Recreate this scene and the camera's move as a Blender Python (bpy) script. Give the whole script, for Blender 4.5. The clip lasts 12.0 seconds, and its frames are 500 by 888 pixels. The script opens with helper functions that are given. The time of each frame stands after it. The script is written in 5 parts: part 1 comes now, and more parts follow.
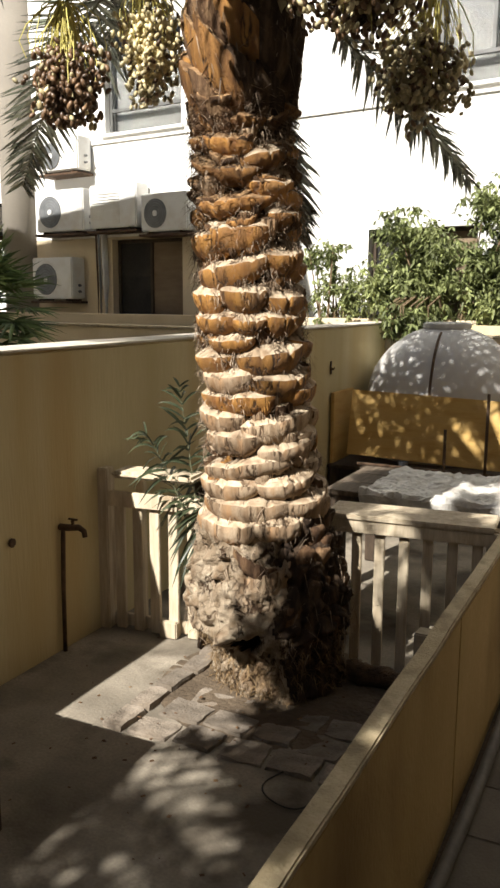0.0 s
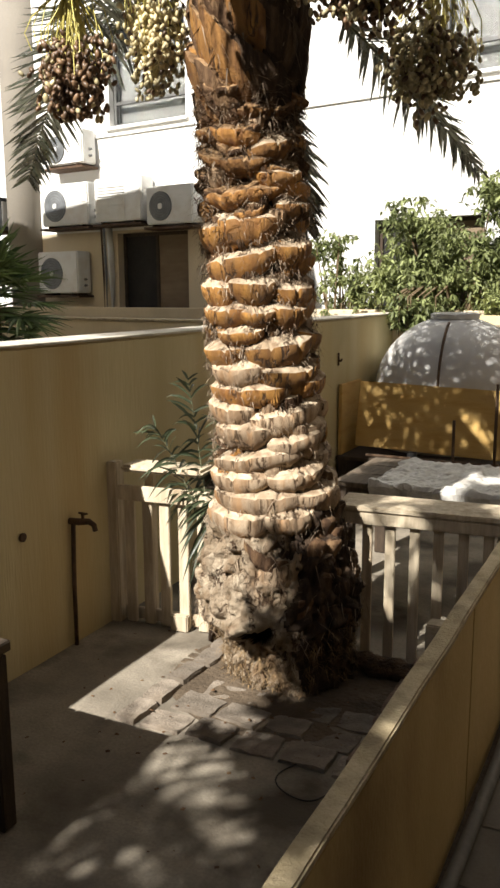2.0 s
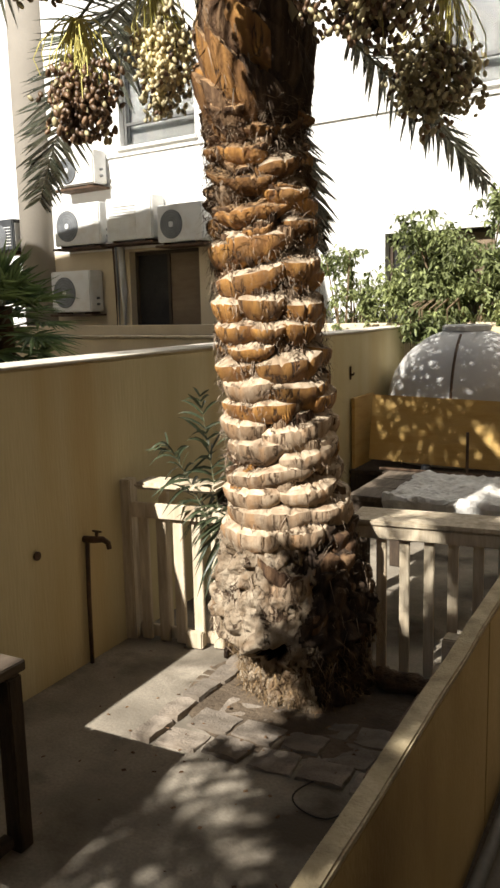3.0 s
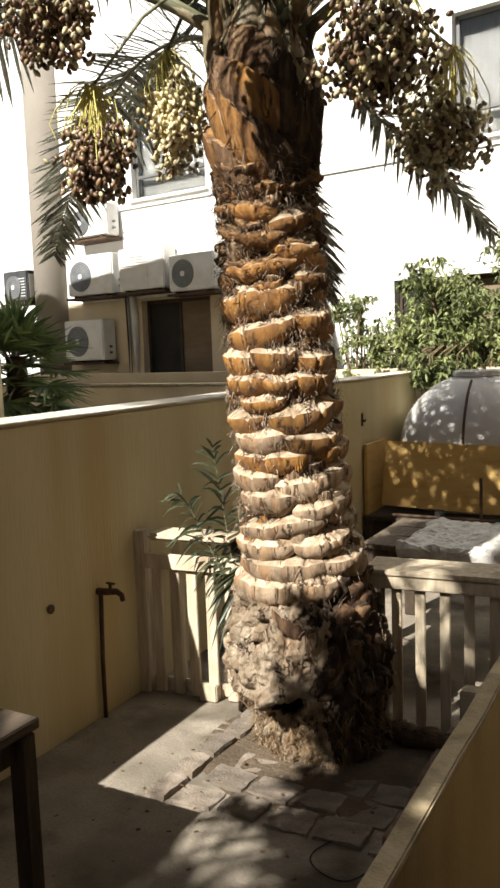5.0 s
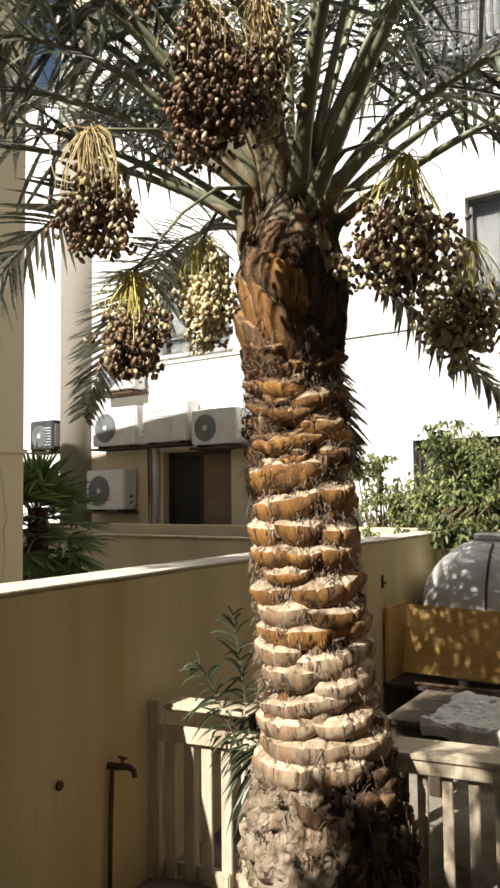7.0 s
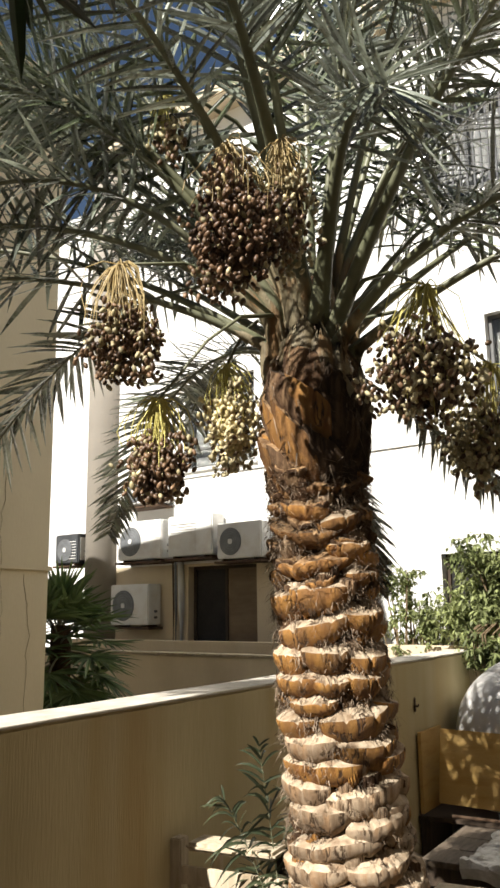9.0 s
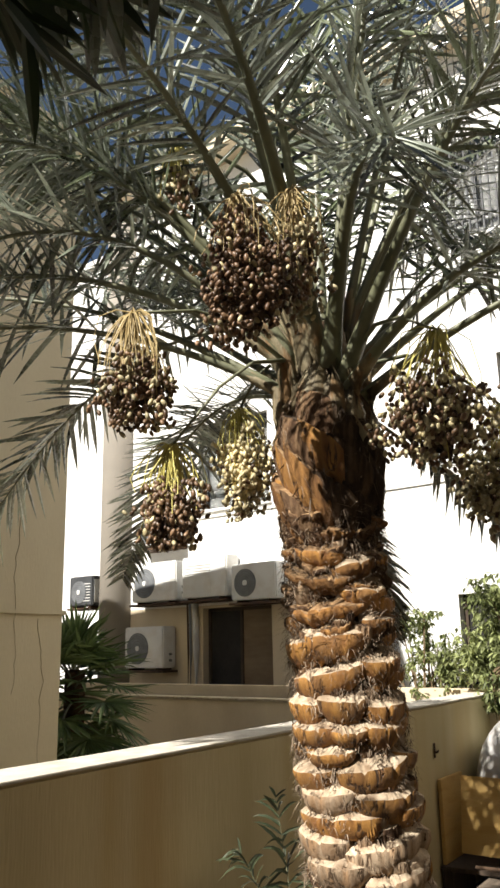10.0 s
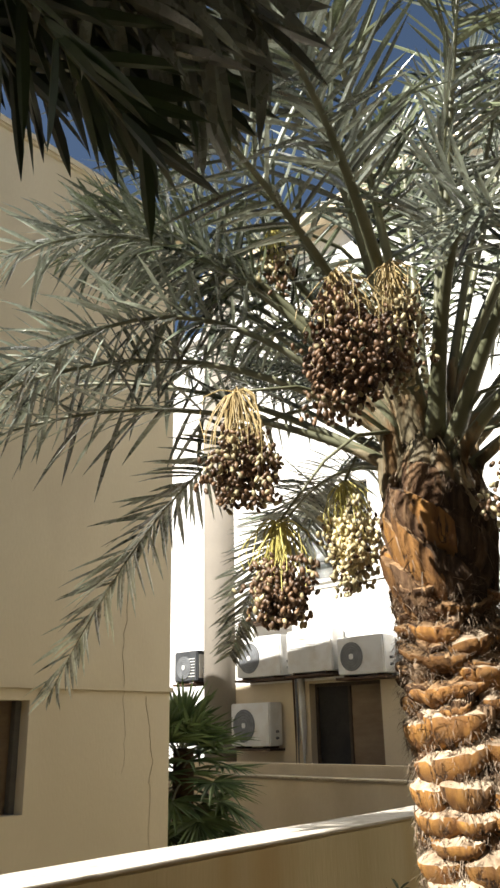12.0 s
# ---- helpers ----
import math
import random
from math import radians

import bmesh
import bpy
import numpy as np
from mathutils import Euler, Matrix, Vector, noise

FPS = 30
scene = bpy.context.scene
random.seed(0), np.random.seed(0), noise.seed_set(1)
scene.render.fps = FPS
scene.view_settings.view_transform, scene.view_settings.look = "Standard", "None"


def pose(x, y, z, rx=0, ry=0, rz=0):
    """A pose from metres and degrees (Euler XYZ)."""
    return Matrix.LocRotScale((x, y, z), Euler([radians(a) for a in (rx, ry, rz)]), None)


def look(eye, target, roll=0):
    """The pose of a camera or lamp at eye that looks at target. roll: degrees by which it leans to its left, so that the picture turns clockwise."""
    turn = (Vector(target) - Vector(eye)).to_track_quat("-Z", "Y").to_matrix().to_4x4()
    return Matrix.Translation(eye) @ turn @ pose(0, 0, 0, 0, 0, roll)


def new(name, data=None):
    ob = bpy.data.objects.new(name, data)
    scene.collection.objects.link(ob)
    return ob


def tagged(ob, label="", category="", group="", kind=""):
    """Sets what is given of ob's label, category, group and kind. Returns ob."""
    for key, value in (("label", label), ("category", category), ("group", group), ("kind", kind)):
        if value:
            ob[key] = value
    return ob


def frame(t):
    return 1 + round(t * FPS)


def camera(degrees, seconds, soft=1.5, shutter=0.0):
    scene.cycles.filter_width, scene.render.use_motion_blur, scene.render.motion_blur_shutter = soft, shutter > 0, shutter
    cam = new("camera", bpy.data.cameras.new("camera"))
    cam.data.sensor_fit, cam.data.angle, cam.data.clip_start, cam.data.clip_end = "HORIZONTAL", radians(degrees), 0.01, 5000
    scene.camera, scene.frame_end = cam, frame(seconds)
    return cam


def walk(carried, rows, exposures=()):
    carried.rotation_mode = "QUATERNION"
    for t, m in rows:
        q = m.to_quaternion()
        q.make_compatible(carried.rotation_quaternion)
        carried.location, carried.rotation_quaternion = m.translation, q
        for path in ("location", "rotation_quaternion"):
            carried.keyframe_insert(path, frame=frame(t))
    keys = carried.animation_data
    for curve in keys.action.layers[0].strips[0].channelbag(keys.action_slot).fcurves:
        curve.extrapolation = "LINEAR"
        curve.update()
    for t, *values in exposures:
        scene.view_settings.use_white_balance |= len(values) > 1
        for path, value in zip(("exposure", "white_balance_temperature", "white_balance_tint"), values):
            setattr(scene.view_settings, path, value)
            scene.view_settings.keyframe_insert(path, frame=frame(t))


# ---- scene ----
cam = camera(34.0, 12.0, soft=2.7)
PATH = [
    (0, (0.061, -0.073, 1.683), (-0.818, 1.689, 1.334), 0.3),
    (0.5, (0.055, -0.075, 1.685), (-0.821, 1.688, 1.331), -0.1),
    (1, (0.045, -0.074, 1.684), (-0.841, 1.683, 1.328), -0.0),
    (1.5, (0.039, -0.072, 1.681), (-0.854, 1.676, 1.301), 0.2),
    (2, (0.046, -0.072, 1.682), (-0.846, 1.68, 1.315), -0.3),
    (2.5, (0.053, -0.069, 1.685), (-0.866, 1.674, 1.343), -1.1),
    (4.5, (0.062, -0.078, 1.696), (-0.867, 1.667, 1.388), -1.8),
    (5, (0.058, -0.077, 1.721), (-0.898, 1.665, 1.496), -2.0),
    (5.5, (0.05, -0.079, 1.751), (-0.884, 1.685, 1.625), -1.7),
    (6, (0.046, -0.088, 1.773), (-0.903, 1.672, 1.722), -1.3),
    (6.5, (0.052, -0.094, 1.804), (-0.88, 1.676, 1.842), -0.8),
    (7, (0.039, -0.104, 1.823), (-0.949, 1.63, 1.955), -0.6),
    (7.5, (0.042, -0.111, 1.842), (-0.938, 1.62, 2.058), -0.5),
    (9.5, (0.043, -0.1, 1.896), (-0.991, 1.554, 2.339), -0.9),
    (10, (0.048, -0.104, 1.91), (-0.989, 1.535, 2.398), -1.1),
    (10.5, (0.054, -0.101, 1.911), (-1.001, 1.515, 2.438), -1.3),
    (11, (0.048, -0.11, 1.917), (-1.012, 1.494, 2.469), -1.5),
    (11.5, (0.037, -0.118, 1.927), (-1.06, 1.438, 2.541), -1.4),
    (12, (0.023, -0.131, 1.933), (-1.173, 1.332, 2.588), -1.1),
]
walk(cam, [(t, look(eye, target, roll)) for t, eye, target, roll in PATH], [(0.0, 0.99), (5.2, 1.05), (6.5, 0.95), (7.6, 0.87), (9.5, 0.88), (11.0, 0.97), (11.5, 1.02), (12.0, 1.26)])

# Sun from the south, a little to the west, at mid height
SUN = Vector((-0.26, -1.04, 1.0))
sun_data = bpy.data.lights.new("sun", "SUN")
sun_data.energy, sun_data.angle, sun_data.color = 5.3, radians(0.5), (1.0, 0.955, 0.885)
sun = new("sun", sun_data)
sun.matrix_world = look(SUN * 20, (0, 0, 0))
world = bpy.data.worlds.new("sky")
scene.world = world
world.use_nodes = True
sky = world.node_tree.nodes.new("ShaderNodeTexSky")
sky.sky_type, sky.sun_disc = "NISHITA", False
sky.sun_elevation, sky.sun_rotation = radians(43.0), radians(194.0)
sky.dust_density, sky.ozone_density = 0.7, 1.1
world.node_tree.nodes["Background"].inputs["Strength"].default_value = 0.036
world.node_tree.links.new(sky.outputs[0], world.node_tree.nodes["Background"].inputs["Color"])


# ---------------------------------------------------------------- materials
def material(name, dark, light, scale=6.0, rough=0.85, bump=0.3, grain=60.0, stretch=(1, 1, 1), stain=None,
             stain_scale=1.2, stain_amount=0.4, vary=0.0, metallic=0.0, through_light=0.0, depth=0.01, gloss=0.3, island=0.0, crack=None, crack_scale=9.0, crack_width=0.014, ior=1.5):
    """Two scales of noise between two base colours, an optional stain, relief, and a shift of tone per object or island."""
    m = bpy.data.materials.new(name)
    m.use_nodes = True
    n, link = m.node_tree.nodes, m.node_tree.links.new
    shader, out = n["Principled BSDF"], n["Material Output"]
    place, shape = n.new("ShaderNodeTexCoord"), n.new("ShaderNodeMapping")
    shape.inputs["Scale"].default_value = stretch
    link(place.outputs["Object"], shape.inputs["Vector"])

    def cloud(size, detail=4.0):
        node = n.new("ShaderNodeTexNoise")
        node.inputs["Scale"].default_value, node.inputs["Detail"].default_value = size, detail
        link(shape.outputs["Vector"], node.inputs["Vector"])
        return node.outputs["Fac"]

    def ramp(source, low, high):
        node = n.new("ShaderNodeMapRange")
        node.inputs["From Min"].default_value, node.inputs["From Max"].default_value = low, high
        link(source, node.inputs["Value"])
        return node.outputs["Result"]

    def mix(factor, a, b, blend="MIX"):
        node = n.new("ShaderNodeMix")
        node.data_type, node.blend_type = "RGBA", blend
        for socket, value in ((node.inputs[0], factor), (node.inputs[6], a), (node.inputs[7], b)):
            if isinstance(value, (int, float)):
                socket.default_value = value
            elif isinstance(value, tuple):
                socket.default_value = (*value, 1)
            else:
                link(value, socket)
        return node.outputs[2]

    large, fine = cloud(scale), cloud(grain, 6.0)
    colour = mix(ramp(large, 0.32, 0.68), dark, light)
    colour = mix(ramp(fine, 0.3, 0.8), colour, mix(0.55, colour, dark))
    if stain:
        colour = mix(ramp(cloud(stain_scale, 5.0), 0.5, 0.5 + 0.5 * (1.05 - stain_amount)), colour, stain)
    split = None
    if crack:  # dirt in the splits of dried wood
        line = n.new("ShaderNodeMath")
        line.operation = "SUBTRACT"
        link(cloud(crack_scale, 3.0), line.inputs[0])
        line.inputs[1].default_value = 0.5
        size = n.new("ShaderNodeMath")
        size.operation = "ABSOLUTE"
        link(line.outputs[0], size.inputs[0])
        whole = n.new("ShaderNodeMath")
        whole.operation, whole.use_clamp = "ADD", True
        link(ramp(size.outputs[0], 0.15 * crack_width, crack_width), whole.inputs[0])
        link(ramp(cloud(crack_scale * 0.45, 2.0), 0.60, 0.50), whole.inputs[1])
        split = whole.outputs[0]
        colour = mix(split, crack, colour)
    for amount, kind in ((vary, "object"), (island, "island")):
        if amount:
            info = n.new("ShaderNodeObjectInfo" if kind == "object" else "ShaderNodeNewGeometry")
            tone = n.new("ShaderNodeHueSaturation")
            span = n.new("ShaderNodeMapRange")
            span.inputs["To Min"].default_value, span.inputs["To Max"].default_value = 1 - amount, 1 + amount
            link(info.outputs["Random" if kind == "object" else "Random Per Island"], span.inputs["Value"])
            link(span.outputs["Result"], tone.inputs["Value"])
            link(colour, tone.inputs["Color"])
            colour = tone.outputs["Color"]
    link(colour, shader.inputs["Base Color"])
    shader.inputs["Metallic"].default_value = metallic
    shader.inputs["Specular IOR Level"].default_value = gloss
    shader.inputs["IOR"].default_value = ior
    coarse = n.new("ShaderNodeMapRange")
    coarse.inputs["To Min"].default_value, coarse.inputs["To Max"].default_value = max(0.05, rough - 0.12), min(1.0, rough + 0.12)
    link(fine, coarse.inputs["Value"])
    link(coarse.outputs["Result"], shader.inputs["Roughness"])
    if bump:
        total = n.new("ShaderNodeMath")
        total.operation = "ADD"
        link(large, total.inputs[0])
        link(fine, total.inputs[1])
        relief = n.new("ShaderNodeBump")
        relief.inputs["Strength"].default_value, relief.inputs["Distance"].default_value = bump, depth
        height = total.outputs[0]
        if split:
            deep = n.new("ShaderNodeMath")
            deep.operation = "ADD"
            link(height, deep.inputs[0])
            link(split, deep.inputs[1])
            height = deep.outputs[0]
        link(height, relief.inputs["Height"])
        link(relief.outputs["Normal"], shader.inputs["Normal"])
    if through_light:
        leaf, both = n.new("ShaderNodeBsdfTranslucent"), n.new("ShaderNodeMixShader")
        both.inputs[0].default_value = through_light
        link(colour, leaf.inputs["Color"])
        link(shader.outputs[0], both.inputs[1])
        link(leaf.outputs[0], both.inputs[2])
        link(both.outputs[0], out.inputs["Surface"])
    return m


plaster = material("yellow_plaster", (0.48, 0.405, 0.23), (0.63, 0.55, 0.345), 2.0, 0.9, 0.25, 90, (1, 1, 0.09), (0.47, 0.36, 0.18), 2.2, 0.60)
plaster_low = material("ochre_plaster", (0.50, 0.36, 0.155), (0.64, 0.48, 0.23), 2.5, 0.88, 0.25, 70, (1, 1, 0.5), (0.24, 0.15, 0.06), 2.0, 0.4)
cap_cement = material("worn_cement_cap", (0.40, 0.34, 0.24), (0.58, 0.50, 0.37), 9, 0.9, 0.5, 120, stain=(0.2, 0.16, 0.1), stain_scale=14, stain_amount=0.35)
cap_ochre = material("worn_ochre_cement", (0.40, 0.32, 0.19), (0.60, 0.50, 0.33), 9, 0.9, 0.5, 120, stain=(0.2, 0.16, 0.1), stain_scale=14, stain_amount=0.35)
cap_sun_pale = material("sun_pale_top", (0.50, 0.46, 0.39), (0.66, 0.62, 0.54), 8, 0.9, 0.4, 100, stain=(0.34, 0.29, 0.22), stain_scale=9, stain_amount=0.3)
house_beige = material("pale_beige_render", (0.59, 0.515, 0.36), (0.69, 0.61, 0.44), 0.9, 0.9, 0.15, 50, (1, 1, 0.4), (0.50, 0.41, 0.28), 0.8, 0.3)
column_grey = material("grey_beige_render", (0.25, 0.225, 0.19), (0.31, 0.28, 0.235), 1.5, 0.9, 0.15, 50)
# invented brown, set for how much light the unseen walls bounce
unseen_brown = material("unseen_wall_brown", (0.19, 0.148, 0.10), (0.28, 0.228, 0.16), 4, 0.9, 0.4, 60)
render_white = material("white_render", (0.76, 0.75, 0.72), (0.84, 0.83, 0.80), 1.2, 0.9, 0.1, 40)
render_beige = material("beige_render", (0.58, 0.49, 0.35), (0.68, 0.585, 0.43), 1.0, 0.9, 0.15, 50, (1, 1, 0.5), (0.44, 0.35, 0.23), 0.9, 0.4)
concrete = material("dusty_concrete", (0.14, 0.12, 0.092), (0.40, 0.35, 0.275), 2.2, 0.92, 0.35, 80, stain=(0.075, 0.060, 0.043), stain_scale=1.7, stain_amount=0.80)
soil = material("dry_soil", (0.075, 0.055, 0.036), (0.15, 0.112, 0.075), 5, 0.95, 0.6, 50, depth=0.02)
tile_pale = material("grimy_paving", (0.13, 0.112, 0.088), (0.215, 0.19, 0.15), 4, 0.85, 0.3, 90, vary=0.15, stain=(0.08, 0.066, 0.05), stain_scale=3)
stone = material("worn_paver", (0.14, 0.115, 0.088), (0.33, 0.28, 0.225), 10, 0.9, 0.6, 90, vary=0.25, stain=(0.13, 0.10, 0.07), stain_scale=7, stain_amount=0.5)
brick_red = material("dusty_brick", (0.15, 0.095, 0.066), (0.28, 0.195, 0.14), 10, 0.9, 0.6, 90, vary=0.25, stain=(0.11, 0.08, 0.06), stain_scale=7, stain_amount=0.5)
old_wood = material("weathered_fence_wood", (0.44, 0.36, 0.25), (0.68, 0.59, 0.44), 7, 0.8, 0.35, 50, (6, 6, 0.7), (0.24, 0.17, 0.1), 2.5, 0.35, vary=0.1)
table_wood = material("grimy_table_wood", (0.07, 0.052, 0.036), (0.16, 0.125, 0.09), 7, 0.8, 0.35, 50, (6, 0.7, 6), (0.07, 0.05, 0.035), 2.5, 0.4, vary=0.1)
cut_brown = material("fibrous_brown_cut", (0.20, 0.11, 0.05), (0.50, 0.33, 0.17), 20, 0.9, 0.9, 120, stain=(0.10, 0.055, 0.028), stain_scale=14, stain_amount=0.6, vary=0.2, crack=(0.06, 0.034, 0.018), crack_scale=18, crack_width=0.09)
dark_wood = material("dark_wood", (0.035, 0.025, 0.017), (0.08, 0.055, 0.036), 7, 0.7, 0.3, 50, (6, 6, 1))
panel_wood = material("yellow_plywood", (0.45, 0.275, 0.08), (0.64, 0.44, 0.165), 3, 0.6, 0.2, 40, (1, 1, 5), (0.40, 0.25, 0.09), 3, 0.35)
boot_pale = material("bleached_leaf_base", (0.27, 0.175, 0.10), (0.59, 0.46, 0.32), 3, 0.88, 0.8, 60, (9, 9, 1.2), (0.46, 0.245, 0.10), 1.6, 0.62, vary=0.2, depth=0.010, crack=(0.10, 0.06, 0.032), crack_scale=6, crack_width=0.075)
boot_front = material("cut_leaf_base", (0.20, 0.085, 0.025), (0.62, 0.315, 0.072), 3, 0.6, 0.7, 60, (9, 9, 1.2), (0.15, 0.078, 0.036), 1.5, 0.6, vary=0.32, depth=0.010, gloss=0.4, crack=(0.07, 0.036, 0.017), crack_scale=5, crack_width=0.07)
boot_cut = material("dry_cut_face", (0.38, 0.28, 0.18), (0.71, 0.59, 0.43), 20, 0.9, 0.8, 150, stain=(0.20, 0.12, 0.065), stain_scale=14, stain_amount=0.6, vary=0.16, crack=(0.08, 0.048, 0.025), crack_scale=18, crack_width=0.07)
boot_old = material("old_leaf_base", (0.22, 0.155, 0.092), (0.60, 0.50, 0.37), 9, 0.92, 0.9, 110, (2, 2, 1.1), (0.22, 0.13, 0.065), 5, 0.55, vary=0.2, depth=0.016, crack=(0.075, 0.042, 0.022), crack_scale=17, crack_width=0.085)
boot_dark = material("dark_fibrous_sheath", (0.06, 0.033, 0.018), (0.19, 0.105, 0.052), 9, 0.92, 0.9, 90, (3, 3, 0.5), (0.26, 0.17, 0.09), 9, 0.35, vary=0.25, depth=0.012)
neck_sheath = material("rust_brown_sheath", (0.14, 0.06, 0.02), (0.56, 0.285, 0.085), 9, 0.68, 1.0, 120, (3, 3, 0.6), (0.10, 0.05, 0.024), 6, 0.55, vary=0.3, depth=0.010, crack=(0.07, 0.035, 0.018), crack_scale=4)
# shade on trunk foot and crown sheaths, put into a dark fibre colour
shade_fibre = material("shade_dark_fibre", (0.026, 0.016, 0.010), (0.10, 0.062, 0.036), 9, 0.92, 0.9, 90, (3, 3, 0.5), (0.15, 0.10, 0.06), 9, 0.3, vary=0.3, depth=0.012)
# near-black that stands in for the shade inside the hollow
hollow_shade = material("hollow_shade_tone", (0.012, 0.008, 0.005), (0.04, 0.025, 0.014), 16, 0.95, 1.0, 90, depth=0.02)
bark = material("trunk_fibre", (0.055, 0.033, 0.018), (0.16, 0.095, 0.05), 16, 0.95, 1.0, 90, (1, 1, 2), depth=0.02)
fibre = material("brown_fibre", (0.11, 0.075, 0.048), (0.38, 0.295, 0.21), 20, 0.9, 0, 60, island=0.45)
root_fibre = material("root_fibre", (0.09, 0.055, 0.026), (0.30, 0.205, 0.105), 20, 0.9, 0, 60, island=0.5)
rachis_green = material("olive_rachis", (0.11, 0.115, 0.062), (0.235, 0.235, 0.15), 5, 0.45, 0.15, 40, vary=0.15, gloss=0.5)
leaflet_green = material("grey_green_leaflet", (0.035, 0.048, 0.026), (0.50, 0.54, 0.44), 3, 0.28, 0, 30, through_light=0.12, vary=0.25, island=0.75, gloss=1.0, ior=1.8)
# darker leaflet copy, shade cast by other fronds put into its colour
leaflet_shade = material("half_shade_leaflet", (0.025, 0.038, 0.016), (0.26, 0.29, 0.17), 3, 0.28, 0, 30, through_light=0.08, vary=0.2, island=0.7, gloss=1.0, ior=1.6)
# near-black green: shade on the second palm's fronds put into the colour
leaflet_deep_shade = material("deep_shade_leaflet", (0.018, 0.034, 0.012), (0.065, 0.105, 0.040), 3, 0.34, 0, 30, through_light=0.06, vary=0.2, island=0.5, gloss=0.8)
sucker_green = material("fresh_green_leaflet", (0.03, 0.042, 0.02), (0.085, 0.10, 0.05), 3, 0.45, 0, 30, through_light=0.2, island=0.2, gloss=0.5)
fan_green = material("dark_fan_leaf", (0.07, 0.115, 0.042), (0.22, 0.28, 0.115), 3, 0.5, 0, 30, through_light=0.25, island=0.35)
bush_green = material("bush_leaf", (0.08, 0.10, 0.035), (0.38, 0.42, 0.18), 2, 0.5, 0, 20, through_light=0.34, island=0.6)
twig = material("twig_bark", (0.13, 0.09, 0.05), (0.24, 0.18, 0.11), 14, 0.9, 0.4, 60)
petiole_tan = material("grey_tan_petiole", (0.13, 0.10, 0.055), (0.30, 0.26, 0.165), 7, 0.6, 0.4, 60, (3, 3, 0.5), (0.28, 0.14, 0.05), 6, 0.5, vary=0.2)
strand_yellow = material("yellow_fruit_stalk", (0.46, 0.40, 0.10), (0.64, 0.57, 0.20), 8, 0.5, 0, 40, island=0.2)
strand_tan = material("tan_fruit_stalk", (0.38, 0.28, 0.12), (0.58, 0.46, 0.24), 8, 0.55, 0, 40, island=0.2)
date_brown = material("ripe_brown_date", (0.075, 0.040, 0.021), (0.28, 0.175, 0.095), 18, 0.42, 0.15, 80, vary=0.5, gloss=0.45)
# darker copy of the date brown: shade inside a bunch put into colour
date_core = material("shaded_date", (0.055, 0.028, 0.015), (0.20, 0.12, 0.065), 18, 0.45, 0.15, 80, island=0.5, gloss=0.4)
date_pale = material("pale_unripe_date", (0.38, 0.31, 0.15), (0.68, 0.60, 0.38), 18, 0.45, 0.1, 80, vary=0.35, island=0.35, gloss=0.45)
plastic_white = material("white_enamel", (0.70, 0.70, 0.68), (0.78, 0.78, 0.76), 3, 0.45, 0.05, 40, stain=(0.55, 0.5, 0.42), stain_scale=4, stain_amount=0.25)
grille_grey = material("grey_grille", (0.16, 0.17, 0.18), (0.24, 0.25, 0.26), 12, 0.5, 0.1, 40)
dark_void = material("dark_interior", (0.018, 0.017, 0.016), (0.035, 0.033, 0.03), 3, 0.8, 0, 30)
curtain = material("brown_blind", (0.16, 0.115, 0.075), (0.22, 0.165, 0.11), 3, 0.8, 0.1, 40, (1, 1, 4))
blind_grey = material("grey_blind", (0.13, 0.126, 0.115), (0.19, 0.184, 0.168), 4, 0.7, 0.1, 40, (8, 1, 1))
casing_dark = material("dark_grey_enamel", (0.045, 0.047, 0.05), (0.075, 0.078, 0.08), 6, 0.5, 0.1, 50)
alu = material("grey_window_frame", (0.13, 0.13, 0.125), (0.19, 0.19, 0.185), 6, 0.45, 0.05, 50, metallic=0.4)
rust = material("rusty_iron", (0.07, 0.045, 0.03), (0.14, 0.085, 0.05), 20, 0.75, 0.4, 90, metallic=0.3)
tank_grey = material("grey_fibreglass", (0.48, 0.47, 0.455), (0.58, 0.57, 0.55), 2.2, 0.55, 0.1, 40, stain=(0.50, 0.48, 0.45), stain_scale=3)
sheet_white = material("crumpled_plastic_sheet", (0.40, 0.385, 0.35), (0.68, 0.655, 0.61), 9, 0.4, 0.5, 50, gloss=0.5, stain=(0.24, 0.215, 0.18), stain_scale=5, stain_amount=0.5)
pipe_grey = material("grey_pipe", (0.13, 0.122, 0.108), (0.22, 0.205, 0.18), 8, 0.6, 0.1, 50)
glass = bpy.data.materials.new("window_glass")
glass.use_nodes = True
glass.node_tree.nodes["Principled BSDF"].inputs["Base Color"].default_value = (0.75, 0.78, 0.8, 1)
glass.node_tree.nodes["Principled BSDF"].inputs["Roughness"].default_value = 0.03
glass.node_tree.nodes["Principled BSDF"].inputs["Transmission Weight"].default_value = 1.0
glass.node_tree.nodes["Principled BSDF"].inputs["IOR"].default_value = 1.3


# ---------------------------------------------------------------- mesh helpers
def mesh_of(name, verts, faces, materials, index=None, smooth=False):
    data = bpy.data.meshes.new(name)
    data.from_pydata([tuple(v) for v in verts], [], faces)
    for m in materials if isinstance(materials, (list, tuple)) else [materials]:
        data.materials.append(m)
    if index is not None:
        data.polygons.foreach_set("material_index", index)
    if smooth:
        data.polygons.foreach_set("use_smooth", [True] * len(data.polygons))
    data.update()
    return data


def under(name, data, parent, label="", kind=""):
    """Links mesh data as one part under a thing."""
    ob = new(name, data)
    ob.parent = parent
    return tagged(ob, label, kind=kind)


